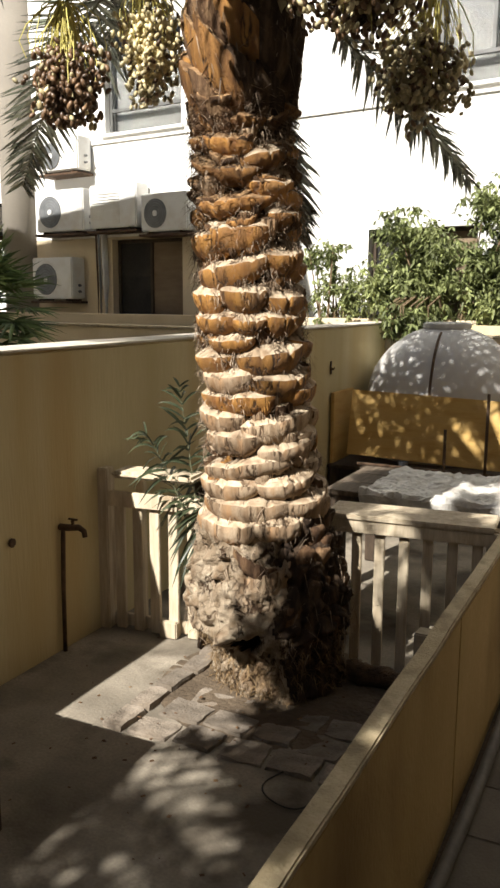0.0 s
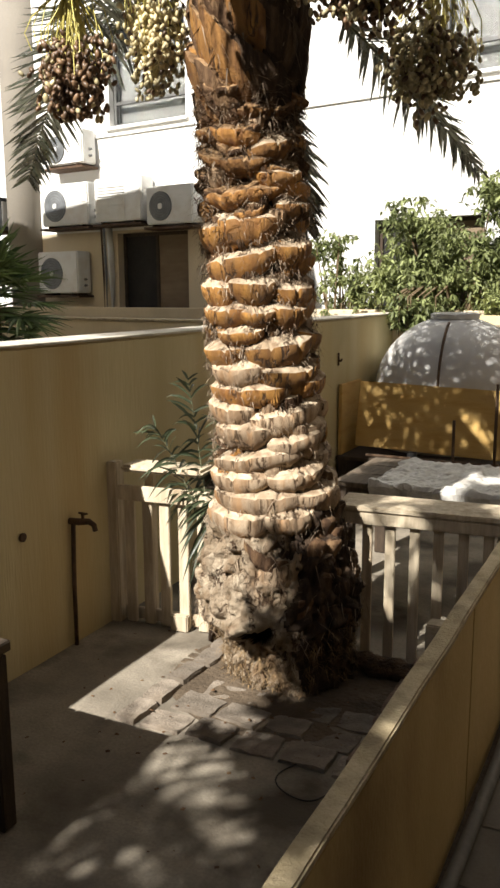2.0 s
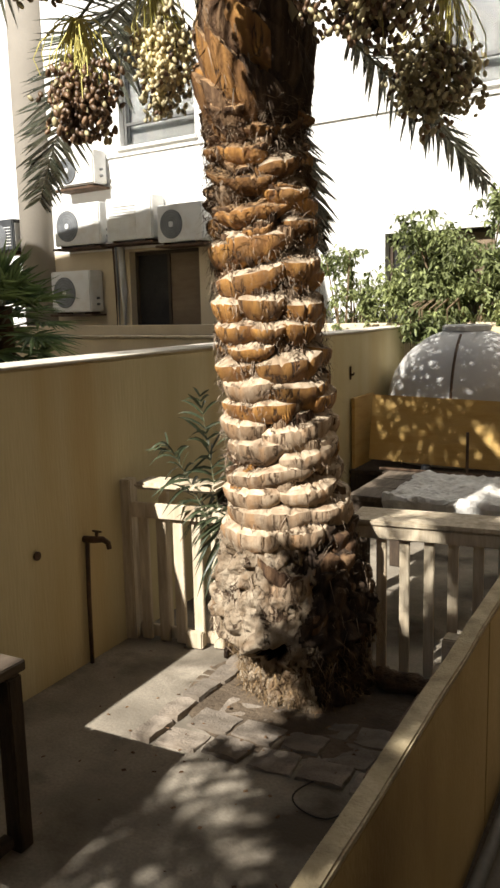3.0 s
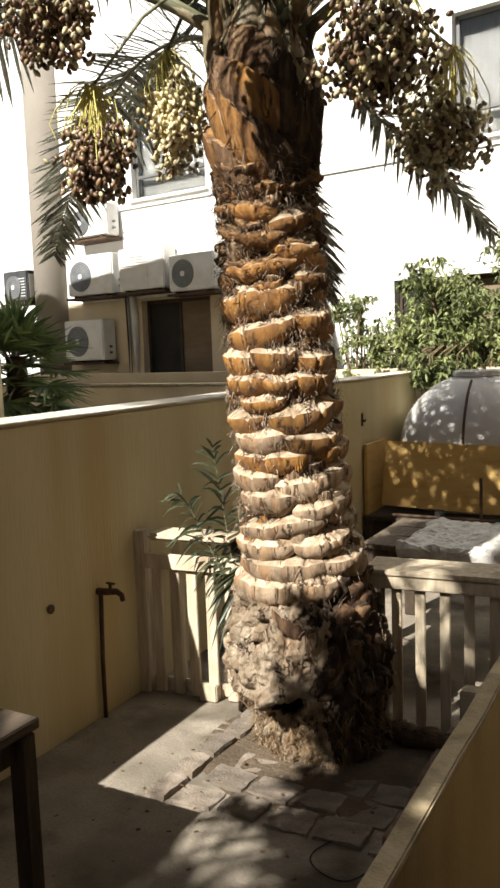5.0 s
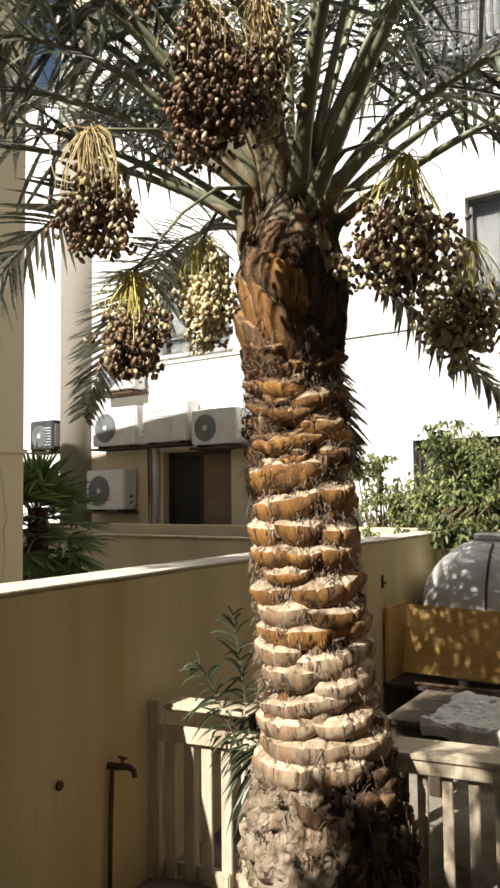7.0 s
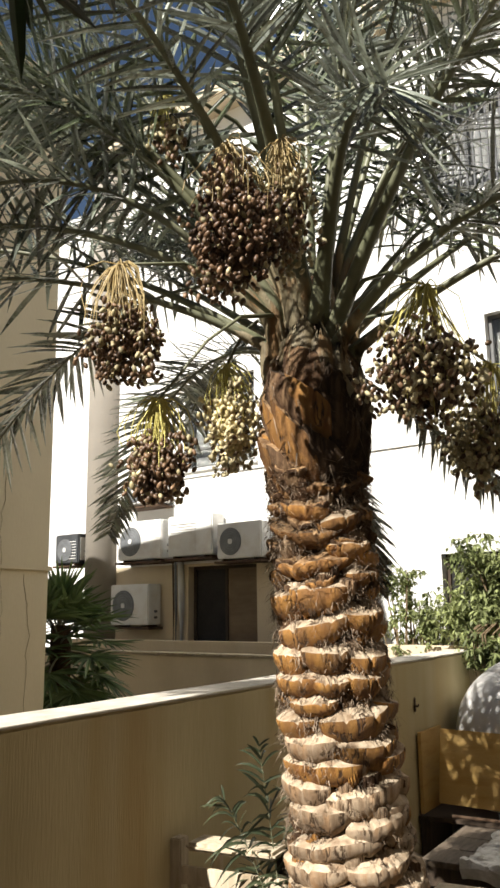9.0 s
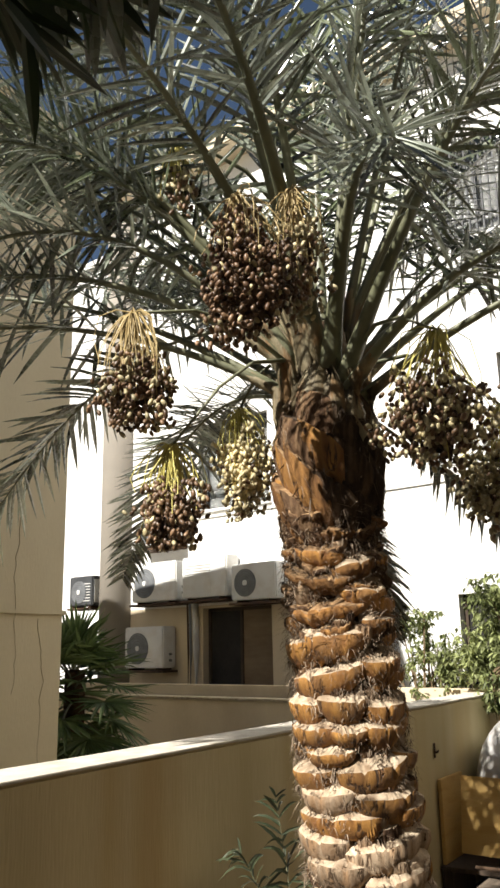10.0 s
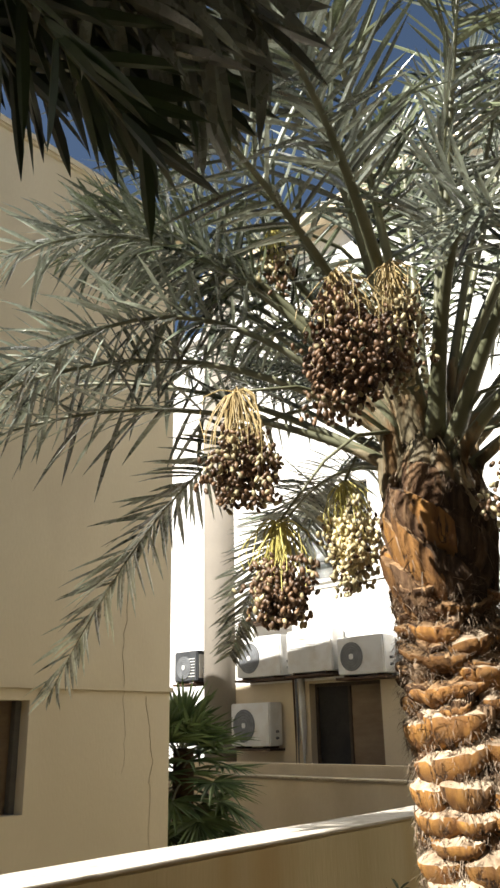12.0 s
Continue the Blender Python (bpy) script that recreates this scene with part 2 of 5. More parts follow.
def part(name, bm, mat, parent, label="", smooth=False):
    data = bpy.data.meshes.new(name)
    bm.to_mesh(data)
    bm.free()
    for m in mat if isinstance(mat, (list, tuple)) else [mat]:
        data.materials.append(m)
    if smooth:
        data.polygons.foreach_set("use_smooth", [True] * len(data.polygons))
    return under(name, data, parent, label)


def thing(name, m, label, category, group="", kind=""):
    ob = new(name)
    ob.empty_display_size = 0.1
    ob.matrix_world = m
    return tagged(ob, label, category, group, kind)


def box(bm, x0, x1, y0, y1, z0, z1, bevel=0.0, turn=None):
    made = bmesh.ops.create_cube(bm, size=1.0)["verts"]
    m = Matrix.Translation(((x0 + x1) / 2, (y0 + y1) / 2, (z0 + z1) / 2)) @ (turn or Matrix()) @ Matrix.Diagonal((x1 - x0, y1 - y0, z1 - z0, 1))
    bmesh.ops.transform(bm, matrix=m, verts=made)
    if bevel:
        edges = list({e for v in made for e in v.link_edges})
        bmesh.ops.bevel(bm, geom=edges, offset=bevel, segments=2, affect="EDGES")
    return bm


def block(x0, x1, y0, y1, z0, z1, bevel=0.0, turn=None):
    return box(bmesh.new(), x0, x1, y0, y1, z0, z1, bevel, turn)


def worn_block(x0, x1, y0, y1, z0, z1, step=0.25, rough=0.006, bevel=0.012):
    """A long slab with slightly uneven faces and edges."""
    bm = block(x0, x1, y0, y1, z0, z1, bevel)
    for axis, low, high in ((0, x0, x1), (1, y0, y1), (2, z0, z1)):
        normal = Vector([float(i == axis) for i in range(3)])
        for k in range(1, max(1, int((high - low) / step))):
            point = normal * (low + k * step)
            bmesh.ops.bisect_plane(bm, geom=bm.verts[:] + bm.edges[:] + bm.faces[:], plane_co=point, plane_no=normal)
    for v in bm.verts:
        v.co += rough * noise.noise_vector(v.co * 3.1)
    return bm


def tube(points, radii, sides=6, flat=1.0, cap=True):
    """Verts and faces of a tapered tube along points."""
    verts, faces = [], []
    count = len(points)
    for i, p in enumerate(points):
        p = Vector(p)
        ahead = (Vector(points[min(i + 1, count - 1)]) - Vector(points[max(i - 1, 0)])).normalized()
        side = ahead.cross(Vector((0, 0, 1)))
        side = side.normalized() if side.length > 1e-3 else Vector((1, 0, 0))
        up = side.cross(ahead)
        for k in range(sides):
            a = 2 * math.pi * k / sides
            verts.append(p + radii[i] * (math.cos(a) * side + flat * math.sin(a) * up))
    for i in range(count - 1):
        for k in range(sides):
            a, b = i * sides + k, i * sides + (k + 1) % sides
            faces.append((a, b, b + sides, a + sides))
    if cap:
        faces.append(tuple(range(sides))[::-1])
        faces.append(tuple(range((count - 1) * sides, count * sides)))
    return verts, faces


class Pile:
    """Collects verts and faces of many small pieces."""

    def __init__(self):
        self.verts, self.faces = [], []

    def add(self, verts, faces):
        base = len(self.verts)
        self.verts += verts
        self.faces += [tuple(base + i for i in f) for f in faces]

    def mesh(self, name, mat, smooth=False):
        return mesh_of(name, self.verts, self.faces, mat, smooth=smooth)


def lathe(profile, sides=32, uneven=0.0, seed=0.0):
    """Verts and faces of a turned shape from (radius, height) pairs."""
    verts, faces = [], []
    for r, z in profile:
        for k in range(sides):
            a = 2 * math.pi * k / sides
            wave = 1 + uneven * noise.noise((3 * math.cos(a), 3 * math.sin(a), 5 * z + seed))
            verts.append(Vector((r * wave * math.cos(a), r * wave * math.sin(a), z)))
    for i in range(len(profile) - 1):
        for k in range(sides):
            a, b = i * sides + k, i * sides + (k + 1) % sides
            faces.append((a, b, b + sides, a + sides))
    faces.append(tuple(range(sides))[::-1])
    faces.append(tuple(range((len(profile) - 1) * sides, len(profile) * sides)))
    return verts, faces


def pierced_wall(u0, u1, z0, z1, thick, openings):
    """A wall in the plane y = 0, its back at y = thick, with openings (u, u, z, z) cut through."""
    us = sorted({u0, u1, *[o[i] for o in openings for i in (0, 1)]})
    zs = sorted({z0, z1, *[o[i] for o in openings for i in (2, 3)]})
    solid = {}
    for i in range(len(us) - 1):
        for j in range(len(zs) - 1):
            u, z = (us[i] + us[i + 1]) / 2, (zs[j] + zs[j + 1]) / 2
            solid[i, j] = not any(o[0] < u < o[1] and o[2] < z < o[3] for o in openings)
    bm = bmesh.new()
    cache = {}

    def at(u, y, z):
        key = (u, y, z)
        if key not in cache:
            cache[key] = bm.verts.new(key)
        return cache[key]

    for (i, j), full in solid.items():
        if not full:
            continue
        a, b, c, d = us[i], us[i + 1], zs[j], zs[j + 1]
        bm.faces.new((at(a, 0, c), at(b, 0, c), at(b, 0, d), at(a, 0, d)))
        bm.faces.new((at(a, thick, c), at(a, thick, d), at(b, thick, d), at(b, thick, c)))
        if not solid.get((i - 1, j)):
            bm.faces.new((at(a, 0, c), at(a, 0, d), at(a, thick, d), at(a, thick, c)))
        if not solid.get((i + 1, j)):
            bm.faces.new((at(b, 0, c), at(b, thick, c), at(b, thick, d), at(b, 0, d)))
        if not solid.get((i, j - 1)):
            bm.faces.new((at(a, 0, c), at(a, thick, c), at(b, thick, c), at(b, 0, c)))
        if not solid.get((i, j + 1)):
            bm.faces.new((at(a, 0, d), at(b, 0, d), at(b, thick, d), at(a, thick, d)))
    return bm


# ---------------------------------------------------------------- ground and yard walls
WALL_X, WALL_TOP = -2.42, 1.45
ground = thing("ground", Matrix(), "dry dusty soil sheet round the houses", "ground", kind="structure")
part("soil", block(-150, 150, -150, 150, -0.30, -0.012), soil, ground)
floor = thing("floor", Matrix(), "dusty grey concrete yard floor with worn patches", "floor", kind="structure")
part("slab", worn_block(WALL_X, -0.46, -4.5, 3.9, -0.10, 0.0, 0.4, 0.004, 0.0), concrete, floor)
part("back_slab", worn_block(WALL_X, 2.0, 3.9, 8.0, -0.10, -0.004, 0.5, 0.004, 0.0), concrete, floor)

wall_west = thing("wall_west", Matrix(), "tall yellow plastered yard wall, stained, with a flat top", "wall", kind="structure")
part("masonry", worn_block(WALL_X - 0.27, WALL_X, -4.5, 8.2, -0.1, WALL_TOP, 0.3, 0.006, 0.012), plaster, wall_west)
# added strip whose pale colour carries the glare of the sunlit wall top
part("cap", worn_block(WALL_X - 0.275, WALL_X + 0.004, -4.5, 8.2, WALL_TOP, WALL_TOP + 0.012, 0.2, 0.004, 0.003), cap_sun_pale, wall_west, "thin pale top strip, sunlit white put into its colour")
wall_north = thing("wall_north", Matrix(), "yellow plastered wall closing the yard", "wall", kind="structure")
part("masonry", worn_block(WALL_X + 0.002, 4.0, 8.0, 8.2, -0.1, WALL_TOP - 0.01, 0.4, 0.006, 0.012), plaster, wall_north)

low_wall = thing("low_wall", Matrix(), "thin low ochre plastered parapet with a chipped cement edge", "wall", kind="structure")
part("panel", worn_block(-0.475, -0.43, -1.9, 2.405, -0.05, 0.70, 0.2, 0.003, 0.004), plaster_low, low_wall)
part("panel", worn_block(-0.473, -0.43, 2.413, 3.45, -0.05, 0.698, 0.2, 0.003, 0.004), plaster_low, low_wall)
part("cap", worn_block(-0.480, -0.427, -1.9, 3.45, 0.70, 0.722, 0.035, 0.005, 0.005), cap_ochre, low_wall, "chipped pale cement edge")

# out of view: walls and slab added to hold back sky light
unseen_walls = thing("unseen_wall", Matrix(), "unseen brown walls and roof slab along the passage, added to cut sky light", "wall", kind="structure")
part("east_side", block(0.95, 1.25, -4.8, 9.0, -0.1, 7.5), unseen_brown, unseen_walls)
part("south_side", block(-2.7, 0.95, -4.8, -4.5, -0.1, 4.6), unseen_brown, unseen_walls)
part("porch_roof", block(-0.25, 0.948, -4.5, 0.2, 2.9, 3.05), unseen_brown, unseen_walls)

pipe = thing("drain_pipe", Matrix(), "grey plastic pipe lying along the parapet's foot", "pipe")
v, f = tube([(-0.385 + 0.006 * math.sin(3 * y), y, 0.026) for y in np.linspace(-1.8, 3.4, 30)], [0.022] * 30, 10)
under("barrel", mesh_of("barrel", v, f, pipe_grey, smooth=True), pipe)

# ---------------------------------------------------------------- the date palm
AXIS = [(0.0, -1.410, 3.110), (0.7, -1.438, 3.098), (1.5, -1.498, 3.070), (2.4, -1.540, 3.050), (3.3, -1.548, 3.046)]
GIRTH = [(0.0, 0.40), (0.12, 0.395), (0.38, 0.385), (0.55, 0.345), (0.70, 0.308), (0.90, 0.272), (1.22, 0.250), (1.51, 0.241), (1.86, 0.236),
         (2.20, 0.222), (2.38, 0.217), (2.60, 0.245), (2.78, 0.250), (2.92, 0.215), (3.05, 0.16), (3.30, 0.10)]


def along(table, z, column=1):
    return float(np.interp(z, [row[0] for row in table], [row[column] for row in table]))


def axis_at(z):
    return Vector((along(AXIS, z, 1), along(AXIS, z, 2), z))


palm = thing("date_palm", pose(-1.41, 3.11, 0), "date palm with a stubbled trunk, arching fronds and fruit", "palm tree")
PALM_ROOT = Vector((-1.41, 3.11, 0))


def for_palm(verts):
    return [v - PALM_ROOT for v in verts]


verts, faces = [], []
rings, sides = 90, 48
for i in range(rings + 1):
    z = 3.35 * i / rings
    centre, r = axis_at(z), along(GIRTH, z) - (0.045 if z > 2.42 else 0.075 if z > 0.72 else 0.27)
    for k in range(sides):
        a = 2 * math.pi * k / sides
        d = Vector((math.cos(a), math.sin(a), 0))
        bump = 0.022 * noise.noise(Vector((4 * d.x, 4 * d.y, 7 * z))) + 0.012 * noise.noise(Vector((12 * d.x, 12 * d.y, 20 * z)))
        verts.append(centre + (r + bump) * d)
for i in range(rings):
    for k in range(sides):
        a, b = i * sides + k, i * sides + (k + 1) % sides
        faces.append((a, b, b + sides, a + sides))
faces.append(tuple(range(rings * sides, (rings + 1) * sides)))
under("trunk", mesh_of("trunk", for_palm(verts), faces, bark, smooth=True), palm, "dark fibrous trunk core")


def leaf_base(z_top, angle, width, height, out, smile, lean, front, rough, seed, slope=0.03, cut=None):
    """A sawn leaf base: a lens-shaped shelf round the trunk, its top cut aslant, its front split near the lip and tucked under."""
    n = 44
    rows = []
    cracks = [(noise.noise(Vector((seed, k, 0.3))) * 1.5, 0.5 + 1.1 * abs(noise.noise(Vector((seed, k, 7.7))))) for k in range(3)]
    for i in range(n + 1):
        s = -1 + 2 * i / n
        a = angle + width * s
        d = Vector((math.cos(a), math.sin(a), 0))
        lens = max(0.0, 1 - abs(s) ** 2.6) ** 0.6
        jag = noise.noise(Vector((2.6 * s, seed, 1.7))) * rough
        jag2 = noise.noise(Vector((6 * s, seed, 9.1))) * rough * 0.6
        split = sum(amount * max(0.0, 1 - abs(s - place) / 0.048) for place, amount in cracks)
        zt = z_top + smile * s * s + lean * s + 0.55 * jag - 0.018 * split
        reach = out * (0.22 + 0.78 * lens) + 0.3 * jag2 - 0.012 * split
        drop = height * (0.22 + 0.78 * lens)
        ring = []
        for up, dz, dr in ((slope * 1.5, 0, -0.045), (slope * 0.75 + jag2, 0, 0.42 * reach - 0.006), (0.002, 0, reach), (0, -0.08, reach * 1.03 + 0.3 * jag),
                           (0, -0.40, reach * 0.92 + jag2), (0, -0.70, reach * 0.64 + 0.6 * jag), (0, -0.92, reach * 0.16), (0, -1.04, -0.045)):
            z = zt + up + dz * drop
            centre, r = axis_at(max(z, 0.0)), along(GIRTH, max(z, 0.0)) - 0.052
            p = centre + (r + dr) * d
            ring.append(p + 0.30 * rough * noise.noise_vector(p * 18))
        rows.append(ring)
    verts, faces, index = [], [], []
    for low, high, which in ((0, 3, 0), (2, 8, 1)):  # the sawn face and the front meet in a crisp lip
        base, span = len(verts), high - low
        verts += [v for ring in rows for v in ring[low:high]]
        for i in range(n):
            for k in range(span - 1):
                a, b = base + i * span + k, base + (i + 1) * span + k
                faces.append((a, a + 1, b + 1, b))
                index.append(which)
    return mesh_of("leaf_base", for_palm(verts), faces, [cut or boot_cut, front], index, True)


dice = random.Random(4)
GOLDEN = radians(137.508)
# the sawn belt as it faces the passage: height of the lip, bearing, half width in degrees, lean, height of the front
BELT_HIGH = [(2.29, -84, 34, -0.02, 0.085), (2.24, -38, 32, 0.03, 0.085), (2.176, -74, 32, 0.0, 0.07), (2.13, -28, 34, 0.01, 0.08), (2.06, -84, 62, 0.014, 0.070), (2.02, -10, 30, 0.01, 0.08),
             (1.955, -73, 38, 0.004, 0.100), (1.93, -124, 26, 0.0, 0.10), (1.86, -14, 34, 0.02, 0.09), (1.809, -88, 54, 0.036, 0.088), (1.707, -70, 29, 0.0, 0.090), (1.70, -122, 30, -0.01, 0.095), (1.69, -18, 30, 0.01, 0.10)]
BELT_LOW = [(1.603, -110, 38, 0.0, 0.075), (1.595, -66, 22, 0.0, 0.060), (1.61, -28, 26, 0.0, 0.085), (1.515, -89, 30, 0.006, 0.055), (1.470, -36, 48, 0.036, 0.088), (1.445, -120, 34, 0.0, 0.075),
            (1.368, -99, 36, 0.004, 0.075), (1.362, -28, 42, 0.014, 0.080), (1.290, -92, 62, 0.004, 0.070), (1.212, -114, 36, -0.012, 0.080), (1.203, -32, 54, 0.046, 0.082), (1.127, -96, 36, 0.0, 0.078),
            (1.098, -24, 44, 0.046, 0.072), (1.010, -86, 70, 0.046, 0.060), (0.942, -36, 36, 0.024, 0.066), (0.925, -112, 46, 0.0, 0.070), (0.850, -86, 60, 0.010, 0.075), (0.86, -14, 34, 0.02, 0.07), (0.775, -52, 26, 0.010, 0.075), (0.765, -112, 44, -0.008, 0.085)]
belt = []
for k, (z, bearing, half, lean, tall) in enumerate(BELT_HIGH + BELT_LOW):
    weathered = z < 1.30 + 0.12 * math.sin(5 * k)
    belt.append(leaf_base(z, radians(bearing), radians(half), tall * (1.22 if z < 1.5 else 1.1 if z < 2 else 0.85), 0.066 if half < 50 else 0.058, dice.uniform(0.002, 0.014), lean, boot_pale if weathered else boot_front if z < 2 or k % 3 == 0 else neck_sheath,
                          0.012 if z > 2.0 else 0.010, 31 + k * 3.7, dice.uniform(0.034, 0.052) if half < 50 else 0.032, None if z < 1.99 or k % 2 else cut_brown))
for i in range(66):  # the rest of the belt, away from the passage
    q = i / 65
    z = 0.84 + 1.50 * q
    turn = (i * 137.508) % 360
    if 175 < turn < 345:
        continue
    belt.append(leaf_base(z + dice.uniform(-0.01, 0.01), radians(turn), radians(dice.uniform(36, 50)), dice.uniform(0.075, 0.1), dice.uniform(0.045, 0.068), dice.uniform(0, 0.014),
                          dice.uniform(-0.01, 0.03), boot_front if z > 1.3 else boot_pale, 0.012, i * 3.7, dice.uniform(0.03, 0.05)))
for data in belt:
    under("leaf_base", data, palm)
for i in range(70):  # short broken stubs wedged between the rows
    z, turn = 0.92 + 1.45 * i / 69, radians(dice.uniform(-160, 20))
    under("leaf_base", leaf_base(z, turn, radians(dice.uniform(7, 15)), dice.uniform(0.05, 0.09), dice.uniform(0.028, 0.05), dice.uniform(-0.02, 0.02), dice.uniform(-0.03, 0.03),
                                 (boot_dark, boot_front, boot_dark, boot_pale)[i % 4], 0.016, 230 + 1.7 * i, 0.02, boot_dark if i % 2 else boot_cut), palm)

HOLLOW = radians(-83)  # a dark hollow faces the passage


def pinch(a, z):
    """The foot draws in below its bulge, on the sunny side most."""
    return (0.035 + 0.075 * max(0.0, math.cos(a - radians(-135)))) * min(1.0, max(0.0, (0.29 - z) / 0.09))


verts, faces = [], []
rings, sides = 150, 230
deep = []
for i in range(rings + 1):  # swollen foot of old bases grown together
    z = 0.005 + 0.86 * i / rings
    centre = axis_at(z)
    for k in range(sides):
        a = 2 * math.pi * k / sides
        d = Vector((math.cos(a), math.sin(a), 0))
        p = Vector((d.x * 0.36, d.y * 0.36, z))
        warp = p + 0.05 * noise.noise_vector(p * 6)
        near, _ = noise.voronoi(Vector((warp.x, warp.y, warp.z * 0.75)) * 11)
        lump = min(1.0, 2.0 * (near[1] - near[0]))
        ridge = 0.030 * (1 - 2 * abs(noise.noise(warp * 8))) + 0.016 * (1 - 2 * abs(noise.noise(warp * 19))) + 0.007 * noise.noise(warp * 46)
        side = (a - HOLLOW + math.pi) % (2 * math.pi) - math.pi
        rim = 0.030 * noise.noise(Vector((9 * side, 2.2, 0)))
        lip_z, floor_z = 0.312 + 0.09 * side + rim - 0.55 * side * side, 0.205 + 0.12 * side + 0.9 * side * side
        open_z = min(lip_z - z, z - floor_z)
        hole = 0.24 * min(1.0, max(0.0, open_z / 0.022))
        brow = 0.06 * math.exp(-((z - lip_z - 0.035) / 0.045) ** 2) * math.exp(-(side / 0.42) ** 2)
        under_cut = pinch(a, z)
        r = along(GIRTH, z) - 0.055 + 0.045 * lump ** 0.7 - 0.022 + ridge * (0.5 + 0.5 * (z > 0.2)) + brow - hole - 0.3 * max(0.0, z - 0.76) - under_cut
        # faces turned away from the sun get the shade colour, with an uneven edge
        shade_side = (a - radians(-15) + math.pi) % (2 * math.pi) - math.pi
        # deep faces of the hollow are painted with its shade
        deep.append(1 if hole > 0.05 else 2 if abs(shade_side) + 0.45 * noise.noise(warp * 5) < 0.80 else 0)
        verts.append(centre + r * d + Vector((0, 0, 0.012 * noise.noise(p * 15))))
for i in range(rings):
    for k in range(sides):
        a, b = i * sides + k, i * sides + (k + 1) % sides
        faces.append((a, b, b + sides, a + sides))
under("trunk_foot", mesh_of("trunk_foot", for_palm(verts), faces, [boot_old, hollow_shade, shade_fibre], [1 if 1 in (deep[face[0]], deep[face[2]]) else deep[face[0]] for face in faces], True), palm, "swollen grey foot of old leaf bases with a dark hollow")


def stump(z, turn, wide, tall, out, tilt, seed):
    """A rounded old leaf stalk, broken off, that leans out of the foot."""
    verts, faces = [], []
    d, along_side = Vector((math.cos(turn), math.sin(turn), 0)), Vector((-math.sin(turn), math.cos(turn), 0))
    root = axis_at(z) + d * (along(GIRTH, z) - 0.088)
    up = (Vector((0, 0, 1)) + d * out + along_side * tilt).normalized()
    across = up.cross(d).normalized()
    front = across.cross(up)
    rows = ((-0.2, 0.75), (0.0, 1.0), (0.3, 1.08), (0.62, 1.0), (0.88, 0.9), (0.98, 0.62), (0.94, 0.2))
    for s, w in rows:
        for k in range(12):
            a = 2 * math.pi * k / 12
            p = root + up * tall * s + across * math.cos(a) * wide * w - front * math.sin(a) * wide * 0.62 * w + d * 0.02 * s
            verts.append(p + 0.010 * noise.noise_vector(p * 14 + Vector((seed, 0, 0))) + 0.004 * noise.noise_vector(p * 60))
    for i in range(len(rows) - 1):
        for k in range(12):
            a, b = i * 12 + k, i * 12 + (k + 1) % 12
            faces.append((a, b, b + 12, a + 12))
    faces.append(tuple(range((len(rows) - 1) * 12, len(rows) * 12)))
    # knobs on the shaded side carry its shade in their colour
    return mesh_of("leaf_stump", for_palm(verts), faces, (shade_fibre if seed % 3 else boot_dark) if seed < 48 else boot_old, smooth=True)


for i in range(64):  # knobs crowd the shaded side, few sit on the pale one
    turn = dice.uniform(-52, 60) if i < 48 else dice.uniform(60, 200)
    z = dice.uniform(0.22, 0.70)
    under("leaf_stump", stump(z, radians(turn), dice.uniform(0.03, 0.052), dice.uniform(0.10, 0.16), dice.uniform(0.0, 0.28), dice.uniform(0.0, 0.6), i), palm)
for i in range(44):  # ragged flakes of old bases on the foot
    z, turn = dice.uniform(0.40, 0.86), i * GOLDEN + 0.4
    if abs((turn - HOLLOW + math.pi) % (2 * math.pi) - math.pi) < 0.50 and z < 0.52:
        continue
    # flakes on that side are darkened too, shade set into their colour
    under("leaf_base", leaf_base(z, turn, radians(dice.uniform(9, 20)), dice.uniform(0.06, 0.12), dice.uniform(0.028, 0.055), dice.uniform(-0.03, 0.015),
                                 dice.uniform(-0.05, 0.05), shade_fibre if math.cos(turn - radians(-15)) > 0.72 else (boot_old, boot_old, boot_pale, boot_dark)[i % 4], 0.022, 400 + i * 2.3,
                                 dice.uniform(0.006, 0.02), shade_fibre if math.cos(turn - radians(-15)) > 0.72 else boot_old), palm)
for i in range(34):  # long slanting sheaths under the crown, close to the stem
    q = i / 33
    z = 2.46 + 0.52 * q
    # bearing picks the colour: neck shade is painted on all but sunny sheaths
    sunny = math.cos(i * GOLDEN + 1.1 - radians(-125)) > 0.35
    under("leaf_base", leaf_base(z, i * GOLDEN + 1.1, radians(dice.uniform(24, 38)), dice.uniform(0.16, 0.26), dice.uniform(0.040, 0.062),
                                 dice.uniform(-0.04, 0.01), -dice.uniform(0.05, 0.16), (boot_dark if z > 2.80 else (neck_sheath, boot_dark, boot_front)[i % 3]) if sunny else shade_fibre, 0.020, 900 + i * 1.9, 0.012,
                                 cut_brown if sunny and z < 2.8 else shade_fibre), palm)
for i in range(26):  # torn brown ends between the upper rows
    z, turn = 1.98 + 0.46 * i / 25, radians(-69 + 92 * math.sin(2.4 * i))
    under("leaf_base", leaf_base(z, turn, radians(dice.uniform(13, 32)), dice.uniform(0.025, 0.05), dice.uniform(0.045, 0.070), dice.uniform(-0.02, 0.03), dice.uniform(-0.04, 0.04),
                                 (neck_sheath, boot_dark, boot_dark)[i % 3], 0.016, 620 + 1.3 * i, dice.uniform(0.015, 0.04), cut_brown), palm)


